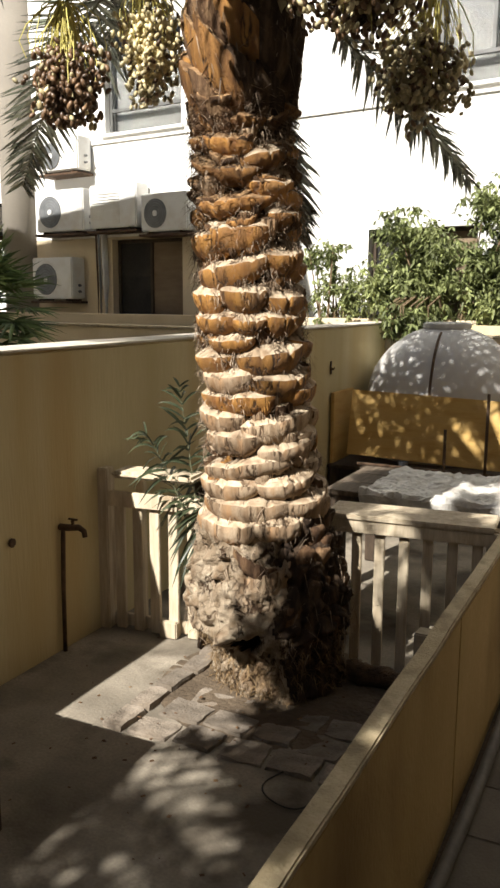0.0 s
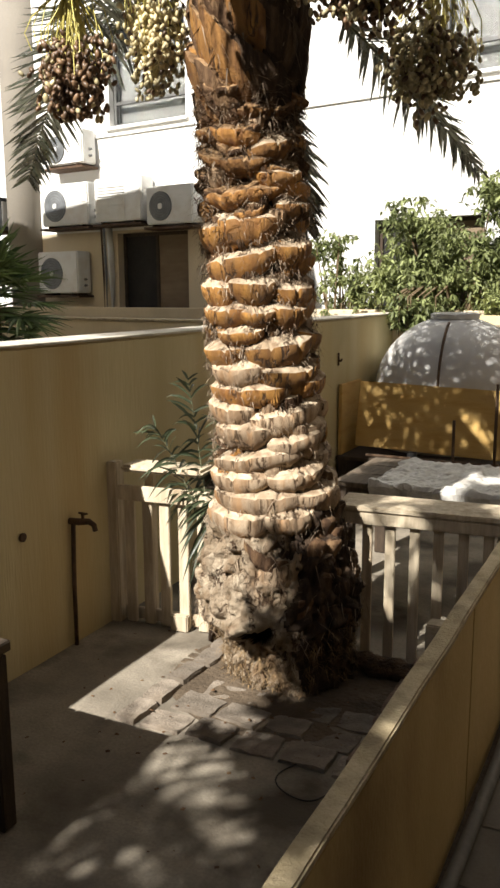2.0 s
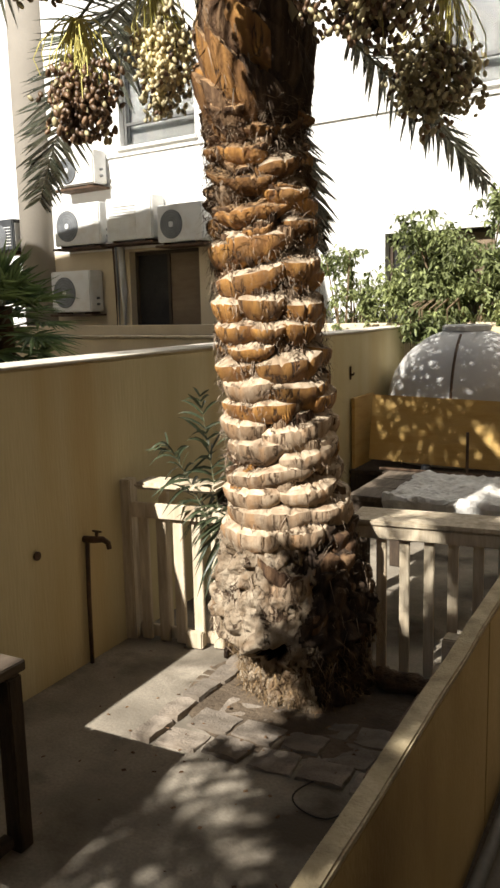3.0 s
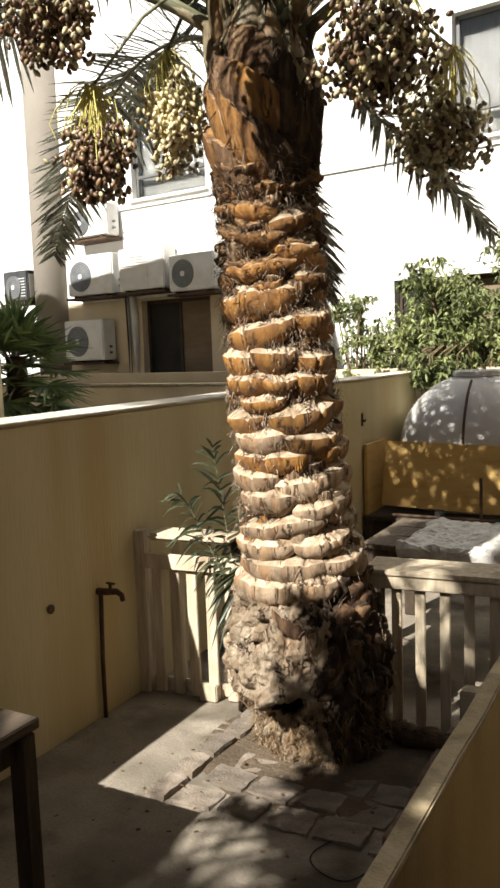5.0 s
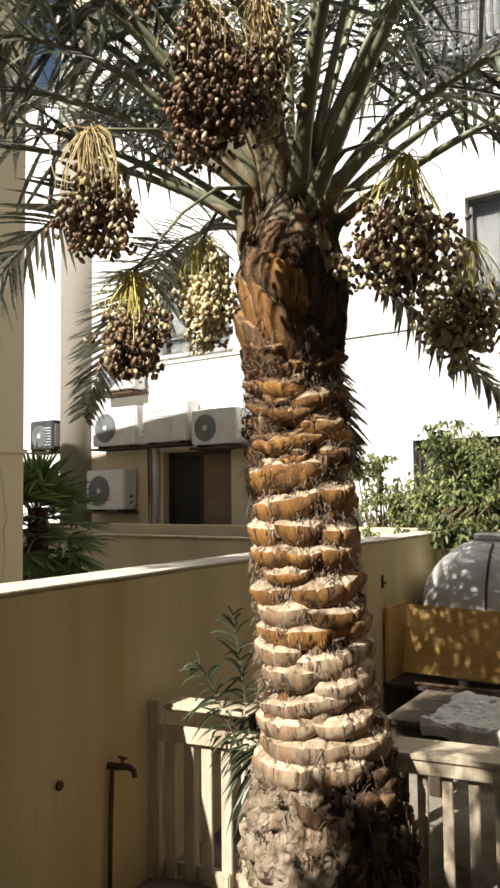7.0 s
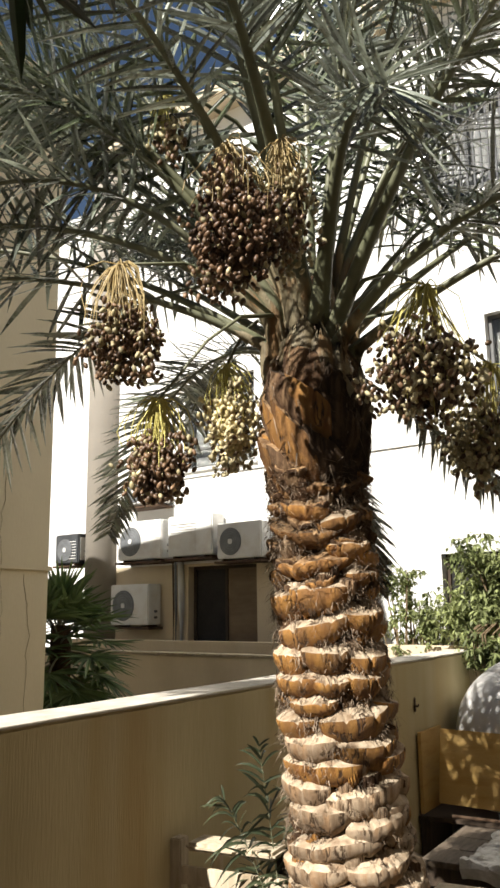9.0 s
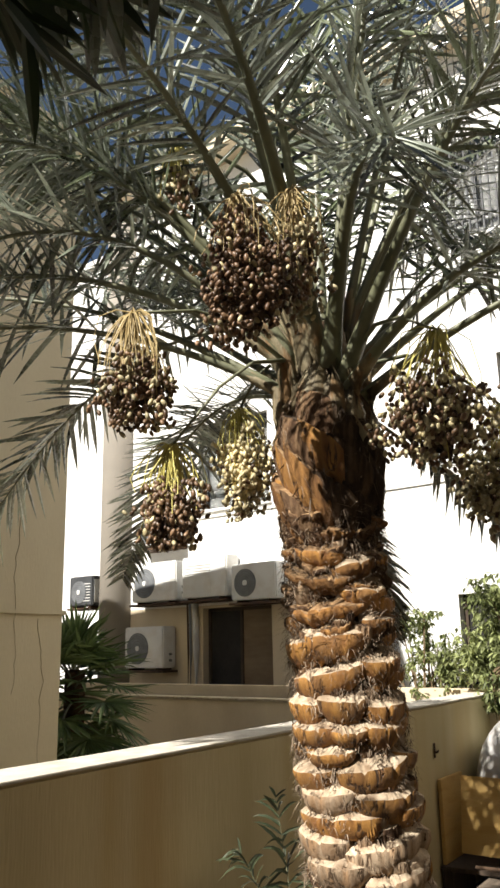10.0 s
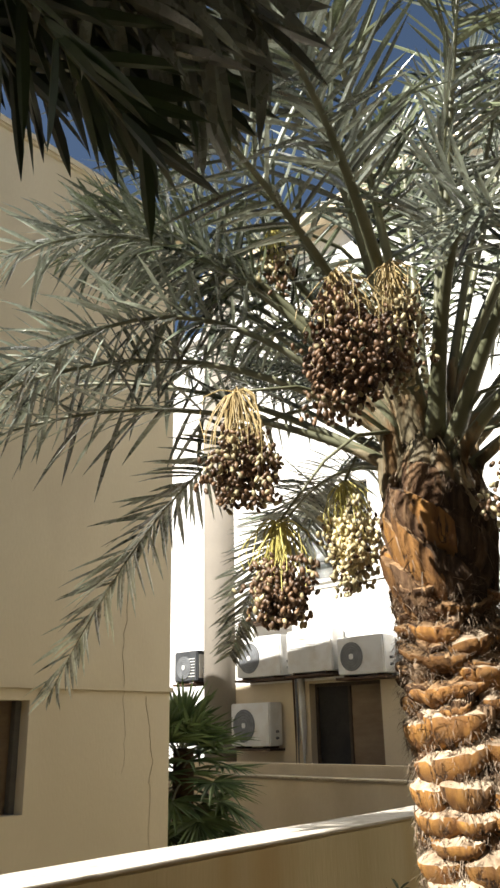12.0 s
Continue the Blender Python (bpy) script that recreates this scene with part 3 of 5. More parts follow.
def hair(pile, root, way, length, width, droop, steps=4):
    side = way.cross(Vector((0, 0, 1))).normalized() if abs(way.z) < 0.95 else Vector((1, 0, 0))
    verts, faces = [], []
    for i in range(steps + 1):
        s = i / steps
        p = root + way * length * s + Vector((0, 0, -droop * length * s * s))
        w = width * (1 - 0.85 * s)
        verts += [p - side * w, p + side * w]
    faces = [(2 * i, 2 * i + 1, 2 * i + 3, 2 * i + 2) for i in range(steps)]
    pile.add(verts, faces)


strands = Pile()
for i in range(4200):
    z = 0.75 + 1.75 * dice.uniform(0, 1) ** 0.6
    a = dice.uniform(0, 2 * math.pi)
    d = Vector((math.cos(a), math.sin(a), 0))
    root = axis_at(z) + d * (along(GIRTH, z) - 0.035)
    way = (d * dice.uniform(0.2, 1) + Vector((dice.uniform(-1, 1), dice.uniform(-1, 1), dice.uniform(-0.7, 0.9)))).normalized()
    hair(strands, root, way, dice.uniform(0.015, 0.065) if i % 9 else 0.11, dice.uniform(0.0006, 0.0014), dice.uniform(0, 0.6))
for i in range(420):  # tangled tufts between the rows
    z, a = (dice.uniform(1.42, 2.42) if i % 4 else dice.uniform(0.85, 1.42)), dice.uniform(0, 2 * math.pi)
    for k in range(34):
        b = a + dice.gauss(0, 0.10)
        d = Vector((math.cos(b), math.sin(b), 0))
        way = (d * dice.uniform(0.1, 0.9) + Vector((dice.uniform(-1, 1), dice.uniform(-1, 1), dice.uniform(-0.9, 0.8)))).normalized()
        hair(strands, axis_at(z) + d * (along(GIRTH, z) - dice.uniform(0.0, 0.05)) + Vector((0, 0, dice.gauss(0, 0.016))), way, dice.uniform(0.012, 0.045), dice.uniform(0.0012, 0.0032), dice.uniform(0, 0.8))
for i in range(2400):  # shredded fibre lying round the upper rows
    z, a = dice.uniform(1.92, 2.48), dice.uniform(0, 2 * math.pi)
    d = Vector((math.cos(a), math.sin(a), 0))
    way = (d * dice.uniform(0.0, 0.35) + Vector((-d.y, d.x, 0)) * dice.choice((-1, 1)) + Vector((0, 0, dice.uniform(-0.35, 0.35)))).normalized()
    hair(strands, axis_at(z) + d * (along(GIRTH, z) + dice.uniform(-0.04, 0.012)), way, dice.uniform(0.03, 0.10), dice.uniform(0.0010, 0.0034), dice.uniform(0, 0.3))
for i in range(1700):  # matted fibre of the sheaths
    z = dice.uniform(2.35, 3.0) if i % 2 else dice.uniform(2.82, 3.16)
    a = dice.uniform(0, 2 * math.pi)
    d = Vector((math.cos(a), math.sin(a), 0))
    way = (d * 0.15 + Vector((-d.y, d.x, 0)) * dice.uniform(-0.8, 0.8) + Vector((0, 0, dice.uniform(-1, 0.6)))).normalized()
    hair(strands, axis_at(z) + d * (along(GIRTH, z) - dice.uniform(0.0, 0.05)), way, dice.uniform(0.03, 0.10), dice.uniform(0.0012, 0.0035), dice.uniform(0, 0.3))
for i in range(1000):  # fibre matted over the old foot
    z = dice.uniform(0.22, 0.86)
    a = dice.uniform(0, 2 * math.pi)
    d = Vector((math.cos(a), math.sin(a), 0))
    if z < 0.36 and abs((a - HOLLOW + math.pi) % (2 * math.pi) - math.pi) < 0.34:
        continue
    way = (d * dice.uniform(0.0, 0.5) + Vector((-d.y, d.x, 0)) * dice.uniform(-0.8, 0.8) + Vector((0, 0, dice.uniform(-1, 0.7)))).normalized()
    hair(strands, axis_at(z) + d * (along(GIRTH, z) - dice.uniform(0.0, 0.05)), way, dice.uniform(0.03, 0.10), dice.uniform(0.0010, 0.0030), dice.uniform(0, 0.5))
strands.verts = for_palm(strands.verts)
under("trunk_hair", strands.mesh("trunk_hair", fibre), palm, "loose brown fibres between the leaf bases", "stuff")
roots = Pile()
for i in range(4200):
    a = dice.uniform(0, 2 * math.pi)
    z = dice.uniform(0.0, 0.21) if abs((a - HOLLOW + math.pi) % (2 * math.pi) - math.pi) < 0.5 else dice.uniform(0.0, 0.30)
    d = Vector((math.cos(a), math.sin(a), 0))
    root = axis_at(z) + d * (along(GIRTH, z) - 0.045 - pinch(a, z) + dice.uniform(-0.03, 0.03))
    way = (d * dice.uniform(0.0, 0.7) + Vector((dice.uniform(-1, 1), dice.uniform(-1, 1), dice.uniform(-0.9, 0.9)))).normalized()
    if abs((a - HOLLOW + math.pi) % (2 * math.pi) - math.pi) < 0.36 and 0.17 < z < 0.32:
        continue
    hair(roots, root, way, dice.uniform(0.02, 0.06), dice.uniform(0.0010, 0.0030), dice.uniform(0.0, 0.8))
for v in roots.verts:
    v.z = max(v.z, 0.004)
roots.verts = for_palm(roots.verts)
under("root_mass", roots.mesh("root_mass", root_fibre), palm, "tangled straw-coloured aerial roots", "stuff")


def blade(pile, root, way, normal, length, width, droop, steps=4, fold=0.35):
    """One folded leaflet."""
    side = way.cross(normal).normalized()
    up = side.cross(way)
    verts, faces = [], []
    for i in range(steps + 1):
        s = i / steps
        p = root + way * length * s + Vector((0, 0, -droop * length * s * s))
        w = width * (0.55 + 1.5 * s * (1 - s)) * (1 - s ** 5 * 0.95)
        verts += [p - side * w + up * fold * w, p, p + side * w + up * fold * w]
    for i in range(steps):
        for k in (0, 1):
            a = 3 * i + k
            faces.append((a, a + 1, a + 4, a + 3))
    pile.add(verts, faces)


def rachis_curve(base, azimuth, rise, length, droop, steps=26):
    a, e = radians(azimuth), radians(rise)
    d = Vector((math.sin(a) * math.cos(e), math.cos(a) * math.cos(e), math.sin(e)))
    return [base + d * length * s + Vector((0, 0, -droop * length * s * s)) for s in (i / steps for i in range(steps + 1))]


def frond(parent, offset, base, azimuth, rise, length, droop, seed, green, leaf=0.48, count=40, bare=0.30, girth=0.026, width=0.0122, hang=0.10, sweep=0.55, loose=1.0):
    """A pinnate leaf: a tapering rachis with folded leaflets in uneven planes."""
    rnd = random.Random(seed)
    points = rachis_curve(base, azimuth, rise, length, droop)
    steps = len(points) - 1
    radii = [girth * (0.55 * (1 - i / steps) ** 7 + 0.14 + 0.86 * (1 - i / steps)) for i in range(steps + 1)]
    whole = new("frond")
    whole.parent = parent
    v, f = tube([p - offset for p in points], radii, 8, 0.72)
    under("rachis", mesh_of("rachis", v, f, rachis_green, smooth=True), whole)
    if parent is palm:  # the broad base that clasps the trunk
        d = Vector((math.sin(radians(azimuth)), math.cos(radians(azimuth)), 0))
        clasp = []
        for drop, inset in ((0.30, 0.045), (0.20, 0.030), (0.10, 0.022)):
            z = base.z - drop
            clasp.append(axis_at(z) + d * (along(GIRTH, z) - inset))
        clasp += [points[1] - Vector((0, 0, 0.012)), points[2] - Vector((0, 0, 0.006)), points[3]]
        v, f = tube([p - offset for p in clasp], [0.022, 0.046, 0.050, 0.042, 0.036, 0.024], 9, 0.6)
        under("petiole_base", mesh_of("petiole_base", v, f, petiole_tan, smooth=True), whole, "broad grey-tan leaf base")
    pile = Pile()
    for k in range(count):
        s = bare + (1 - bare) * (k + rnd.uniform(-0.2, 0.2)) / count
        s = min(max(s, 0.02), 0.995)
        x = s * steps
        i = min(int(x), steps - 1)
        p = points[i].lerp(points[i + 1], x - i)
        ahead = (points[i + 1] - points[i]).normalized()
        side = ahead.cross(Vector((0, 0, 1)))
        side = side.normalized() if side.length > 0.05 else Vector((1, 0, 0))
        up = side.cross(ahead)
        q = (s - bare) / (1 - bare)
        reach = leaf * rnd.uniform(0.8, 1.1) * (0.22 + 0.78 * math.sin(math.pi * min(1, 0.16 + 0.80 * q)) ** 0.8) * rnd.uniform(0.85, 1.1)
        for sign in (-1, 1):
            tilt = loose * (rnd.choice((-0.8, 0.1, 1.05)) + rnd.gauss(0, 0.35))
            fore = sweep + 0.9 * q + loose * rnd.gauss(0, 0.30)
            way = (side * sign + ahead * fore + up * tilt).normalized()
            blade(pile, p - offset, way, (up + side * rnd.uniform(-0.5, 0.5)).normalized(), reach, width * rnd.uniform(0.85, 1.2), hang * rnd.uniform(0.4, 1.6))
    under("foliage", pile.mesh("foliage", green), whole, kind="stuff")
    return whole


FORM = {"usual": {"count": 44, "leaf": 0.46}, "long": {"count": 50, "leaf": 0.54, "width": 0.0115, "hang": 0.12}, "curtain": {"count": 62, "leaf": 0.44, "width": 0.0120, "hang": 0.13, "bare": 0.36},
        "thick": {"count": 40, "leaf": 0.46, "girth": 0.034, "bare": 0.44}, "hung": {"count": 76, "leaf": 0.20, "width": 0.0090, "hang": 0.22, "bare": 0.30, "girth": 0.011, "sweep": 0.5, "loose": 0.3},
        "tassel": {"count": 92, "leaf": 0.36, "width": 0.0122, "hang": 0.10, "bare": 0.34, "sweep": 0.3, "girth": 0.014, "loose": 0.35}}
# azimuth from +y towards +x, rise, length, droop, height of the base, form
KNOWN = [(166.4, 51.1, 2.61, 0.49, 3.23, "thick"), (232.4, 36.1, 3.05, 0.62, 3.14, "curtain"), (252.2, 55.5, 3.02, 0.27, 3.23, "thick"), (113.8, 55.4, 2.59, 0.34, 3.03, "thick"),
         (111.6, 36.6, 2.55, 0.67, 2.98, "usual"), (221.5, 57.5, 2.63, 0.46, 3.14, "thick"), (138.9, 63.0, 2.24, 0.70, 3.10, "thick"), (252.3, 24.0, 1.98, 1.02, 3.30, "tassel"),
         (250.8, 45.3, 2.60, 0.12, 3.25, "long"), (284.0, 36.0, 2.8, 0.05, 3.05, "long"), (45.2, 44.2, 2.75, 0.25, 3.05, "usual"), (23.2, 56.6, 2.5, 0.39, 3.05, "usual"),
         (308.2, 41.4, 2.7, 0.60, 2.86, "usual"), (222.3, 56.3, 3.19, 0.58, 3.13, "curtain"), (225.8, 51.7, 3.11, 0.75, 3.08, "curtain")]
LOWEST = [(40.0, -28.0, 1.17, 0.17, 2.97, "hung"), (358.0, -54.0, 0.93, 0.03, 2.75, "hung"), (80.0, 35.0, 2.6, 0.40, 2.95, "usual"), (297.6, 30.7, 2.7, 0.73, 2.98, "tassel")]
for i, (az, rise, length, droop, zb, form) in enumerate(KNOWN + LOWEST):
    a = radians(az)
    base = axis_at(zb) + Vector((0.13 * math.sin(a), 0.13 * math.cos(a), 0))
    frond(palm, PALM_ROOT, base, az, rise, length, droop, 50 + i, leaflet_shade if form in ("usual", "thick") and i % 2 else leaflet_green, **FORM[form])
for i in (0, 1, 2, 4, 5, 7, 8, 10, 11):
    az = (i * 137.508 + 40) % 360
    rise = 42 + 42 * (i / 12) + dice.uniform(-6, 6)
    if 140 < az < 230:
        rise = max(rise, 64)
    a = radians(az)
    base = axis_at(3.12 + 0.22 * i / 15) + Vector((0.09 * math.sin(a), 0.09 * math.cos(a), 0))
    frond(palm, PALM_ROOT, base, az, rise, dice.uniform(2.3, 2.9), dice.uniform(0.16, 0.42), 150 + i, leaflet_green if i % 2 else leaflet_shade)


for i, (az, rise, length, droop, zb) in enumerate([(238, 30, 2.5, 0.42, 3.0), (255, 52, 2.6, 0.30, 3.2),
                                                     (318, 60, 2.7, 0.24, 3.1), (314, 56, 2.4, 0.18, 3.1), (296, 45, 2.6, 0.25, 3.1), (286, 50, 2.7, 0.30, 3.1), (246, 36, 2.8, 0.38, 3.0), (335, 58, 2.6, 0.30, 3.15),
                                                     (30, 66, 2.9, 0.20, 3.2), (12, 72, 2.9, 0.18, 3.2), (350, 70, 2.9, 0.20, 3.2), (20, 58, 2.8, 0.22, 3.2), (262, 64, 3.1, 0.22, 3.2), (330, 76, 2.9, 0.16, 3.2)]):
    a = radians(az)
    frond(palm, PALM_ROOT, axis_at(zb) + Vector((0.13 * math.sin(a), 0.13 * math.cos(a), 0)), az, rise, length, droop, 250 + i, leaflet_shade if i % 2 and i > 6 else leaflet_green, count=36 if i < 8 else 54)


for i in range(1, 6):  # the steep inner ring on the sunny side
    az = 146 + 20 * i
    a = radians(az)
    frond(palm, PALM_ROOT, axis_at(3.16 + 0.02 * i) + Vector((0.10 * math.sin(a), 0.10 * math.cos(a), 0)), az, 58 + 9 * math.sin(2.3 * i), dice.uniform(2.5, 3.0), dice.uniform(0.26, 0.40), 400 + i,
          leaflet_shade if i % 2 else leaflet_green, leaf=0.46, count=38, width=0.0110, bare=0.36)
for i, (az, rise, length) in enumerate(((40, 74, 3.3), (75, 77, 3.4), (8, 76, 3.3), (110, 80, 3.3), (55, 66, 3.2))):  # tall young fronds, bare below
    a = radians(az)
    frond(palm, PALM_ROOT, axis_at(3.2) + Vector((0.08 * math.sin(a), 0.08 * math.cos(a), 0)), az, rise, length, 0.16, 460 + i, leaflet_shade if i % 2 else leaflet_green, leaf=0.50, count=58,
          width=0.0125, bare=0.48)
for i, (az, rise) in enumerate(((294, 46), (303, 58), (312, 50), (322, 54))):  # thick crown on the far side
    a = radians(az)
    frond(palm, PALM_ROOT, axis_at(3.15) + Vector((0.10 * math.sin(a), 0.10 * math.cos(a), 0)), az, rise, dice.uniform(2.5, 2.9), dice.uniform(0.2, 0.34), 430 + i, leaflet_shade, leaf=0.50, count=56, width=0.0135, bare=0.3)


def make_date(name, mat, seed):
    bm = bmesh.new()
    bmesh.ops.create_uvsphere(bm, u_segments=7, v_segments=5, radius=1.0)
    for vert in bm.verts:
        vert.co = Vector((vert.co.x * 0.0096, vert.co.y * 0.0096, vert.co.z * 0.0152)) * (1 + 0.08 * noise.noise(vert.co * 2 + Vector((seed, 0, 0))))
    data = bpy.data.meshes.new(name)
    bm.to_mesh(data)
    bm.free()
    data.materials.append(mat)
    data.polygons.foreach_set("use_smooth", [True] * len(data.polygons))
    return data


DATES = {"brown": [make_date("date", date_brown, s) for s in (1, 2, 3)], "pale": [make_date("date", date_pale, s) for s in (4, 5, 6)]}


def date_bunch(root, centre, rx, rz, count, pale, stalks, label, seed, from_point):
    """Fruit on hanging strands that spread from a stalk's end."""
    rnd = random.Random(seed)
    whole = new("date_bunch")
    whole.parent = palm
    tagged(whole, label)
    pile = Pile()
    mid = from_point.lerp(root, 0.6) + Vector((0, 0, 0.10))
    curve = [from_point, from_point.lerp(mid, 0.5) + Vector((0, 0, 0.05)), mid, root]
    v, f = tube([p - PALM_ROOT for p in curve], [0.016, 0.014, 0.012, 0.009], 6, 0.6)
    under("fruit_stalk", mesh_of("fruit_stalk", v, f, rachis_green, smooth=True), whole)
    places = []
    while len(places) < 1.2 * count:
        p = Vector((rnd.gauss(0, 1), rnd.gauss(0, 1), rnd.gauss(0, 1))).normalized() * rnd.uniform(0.12, 1.0) ** 0.45
        lump = 1 + 0.75 * noise.noise(p * 2.3 + Vector((seed, 0, 0)))
        waist = 1 - 0.18 * max(0.0, -p.z) - 0.10 * max(0.0, p.z)
        p = Vector((p.x * rx * waist, p.y * rx * waist, p.z * rz * 1.08)) * lump
        spot = centre + p
        if all((spot - o).length > 0.0128 for o in places) or rnd.random() < 0.03:
            places.append(spot)
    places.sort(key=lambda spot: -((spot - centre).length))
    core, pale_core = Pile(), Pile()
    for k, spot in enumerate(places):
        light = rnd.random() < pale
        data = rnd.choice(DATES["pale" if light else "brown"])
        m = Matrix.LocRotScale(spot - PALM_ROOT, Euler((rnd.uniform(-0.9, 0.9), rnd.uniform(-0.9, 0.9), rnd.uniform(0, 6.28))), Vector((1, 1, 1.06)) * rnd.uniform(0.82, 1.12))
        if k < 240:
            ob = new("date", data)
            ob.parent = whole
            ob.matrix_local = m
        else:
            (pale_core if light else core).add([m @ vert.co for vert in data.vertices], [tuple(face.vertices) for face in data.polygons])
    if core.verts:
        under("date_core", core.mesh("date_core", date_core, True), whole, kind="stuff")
    if pale_core.verts:
        under("date_core", pale_core.mesh("date_core", date_pale, True), whole, kind="stuff")
    for k in range(76):
        end = centre + Vector((rnd.uniform(-0.8, 0.8) * rx, rnd.uniform(-0.8, 0.8) * rx, rz * rnd.uniform(0.25, 0.95))) if k < 58 else rnd.choice(places)
        spread = Vector((end.x - root.x, end.y - root.y, 0)) * rnd.uniform(0.05, 0.9) + Vector((rnd.gauss(0, 0.012), rnd.gauss(0, 0.012), 0))
        knee = root + spread + Vector((0, 0, -(root.z - end.z) * rnd.uniform(0.05, 0.55)))
        path = [root, root.lerp(knee, 0.5) + Vector((0, 0, 0.02)), knee, knee.lerp(end, 0.5) + spread * 0.18, end]
        v, f = tube([p - PALM_ROOT for p in path], [0.0030, 0.0027, 0.0024, 0.002, 0.0017], 4, cap=False)
        pile.add(v, f)
    under("strand_tangle", pile.mesh("strand_tangle", stalks), whole, kind="stuff")


crown = axis_at(3.0)
BUNCHES = [((-2.02, 2.28, 3.26), (-2.00, 2.30, 2.92), 0.160, 0.144, 560, 0.28, strand_tan, "brown date bunch on tan strands"),
           ((-1.92, 2.42, 2.71), (-1.92, 2.42, 2.43), 0.138, 0.120, 480, 0.12, strand_yellow, "dark date bunch on yellow strands"),
           ((-2.00, 3.04, 3.02), (-1.98, 3.05, 2.71), 0.135, 0.185, 640, 0.88, strand_yellow, "pale yellow date bunch"),
           ((-1.46, 2.21, 3.57), (-1.432, 2.238, 3.225), 0.195, 0.215, 980, 0.10, strand_tan, "large brown date bunch under the fronds"),
           ((-0.92, 2.80, 3.10), (-0.95, 2.79, 2.74), 0.205, 0.170, 900, 0.42, strand_yellow, "heavy date bunch on yellow strands"),
           ((-0.85, 3.39, 2.92), (-0.90, 3.38, 2.58), 0.185, 0.170, 860, 0.80, strand_yellow, "pale ripening date bunch"),
           ((-1.36, 2.46, 3.68), (-1.36, 2.50, 3.38), 0.130, 0.24, 260, 0.45, strand_tan, "sparse date bunch with long bare strands"),
           ((-1.98, 2.50, 4.12), (-1.96, 2.52, 3.94), 0.09, 0.11, 90, 0.6, strand_yellow, "date bunch high among the fronds")]
for k, (root, centre, rx, rz, count, pale, stalks, label) in enumerate(BUNCHES):
    out = Vector((root[0] - crown.x, root[1] - crown.y, 0)).normalized() * 0.2
    date_bunch(Vector(root), Vector(centre), rx, rz, count, pale, stalks, label, 20 + k, crown + out + Vector((0, 0, max(0.15, root[2] - 3.2))))

# ---------------------------------------------------------------- second palm, whose fronds hang over the passage
PALM_TWO = Vector((-1.70, -2.55, 0))
palm_two = thing("date_palm", pose(*PALM_TWO), "neighbouring date palm whose fronds overhang the passage", "palm tree")
v, f = lathe([(0.30, 0.0), (0.27, 0.4), (0.21, 1.0), (0.20, 2.6), (0.24, 3.5), (0.23, 4.1)], 24, 0.10)
under("trunk", mesh_of("trunk", v, f, boot_old, smooth=True), palm_two)
for lift in (0.0, 1.58):
    for data in belt:
        under("leaf_base", data, palm_two).matrix_local = Matrix.Translation((0.07, 0.03, lift))
# azimuth, rise, length, droop, height of the base: long fronds whose tips hang over the passage
OVERHANG = [(15.6, 20.0, 3.42, 0.58, 3.66), (17.0, 24.0, 3.50, 0.60, 3.66), (11.0, 22.0, 3.30, 0.58, 3.80), (13.0, 30.0, 3.7, 0.62, 3.85), (19.0, 22.0, 3.60, 0.57, 3.70), (14.2, 24.0, 3.50, 0.58, 3.70),
            (12.5, 20.0, 3.30, 0.56, 3.72), (16.0, 27.0, 3.60, 0.62, 3.74), (9.0, 26.0, 3.30, 0.57, 3.85), (18.0, 21.5, 3.52, 0.57, 3.70), (13.0, 22.0, 3.72, 0.53, 3.70), (14.8, 22.0, 3.64, 0.55, 3.70), (12.0, 23.0, 3.62, 0.56, 3.70)]
# unseen narrow fronds, added to shade the first palm's trunk and foot
SHADE_FRONDS = [(356.0, 22.0, 3.30, 0.48, 3.90), (353.0, 5.0, 2.60, 0.28, 3.80), (350.0, 52.0, 3.20, 0.36, 3.95), (353.5, 50.0, 3.10, 0.34, 3.95)]
for i, (az, rise, length, droop, zb) in enumerate(SHADE_FRONDS):
    frond(palm_two, PALM_TWO, PALM_TWO + Vector((0.0, 0.12, zb)), az, rise, length, droop, 760 + i, leaflet_deep_shade, leaf=0.24, count=110 if i else 40, width=0.0150, bare=0.25)
# the few brighter copies among the dark fronds stand in for glints
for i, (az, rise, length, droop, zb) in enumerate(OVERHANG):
    frond(palm_two, PALM_TWO, PALM_TWO + Vector((0.0, 0.12, zb + 0.02)), az, rise, length, droop, 700 + i, leaflet_green if i in (1, 4, 7, 9, 10) else leaflet_deep_shade, leaf=0.42, count=120,
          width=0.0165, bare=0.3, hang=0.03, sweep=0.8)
# more unseen fronds, added to shade the foot a little higher up
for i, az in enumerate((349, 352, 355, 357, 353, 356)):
    frond(palm_two, PALM_TWO, PALM_TWO + Vector((0.1 * math.sin(radians(az)), 0.1, 4.0)), az, 13.5 + 1.1 * i, 1.85, 0.22, 670 + i, leaflet_deep_shade, leaf=0.34, count=60, width=0.021, bare=0.12)
for i in range(22):  # unseen thick tuft on the north side, added to shade the trunk's foot
    az = 344 + (i * 7) % 17
    frond(palm_two, PALM_TWO, PALM_TWO + Vector((0.1 * math.sin(radians(az)), 0.1, 4.0)), az, -16 + 1.4 * i, dice.uniform(1.5, 2.0), dice.uniform(0.15, 0.3), 640 + i, leaflet_deep_shade,
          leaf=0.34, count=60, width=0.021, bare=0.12)
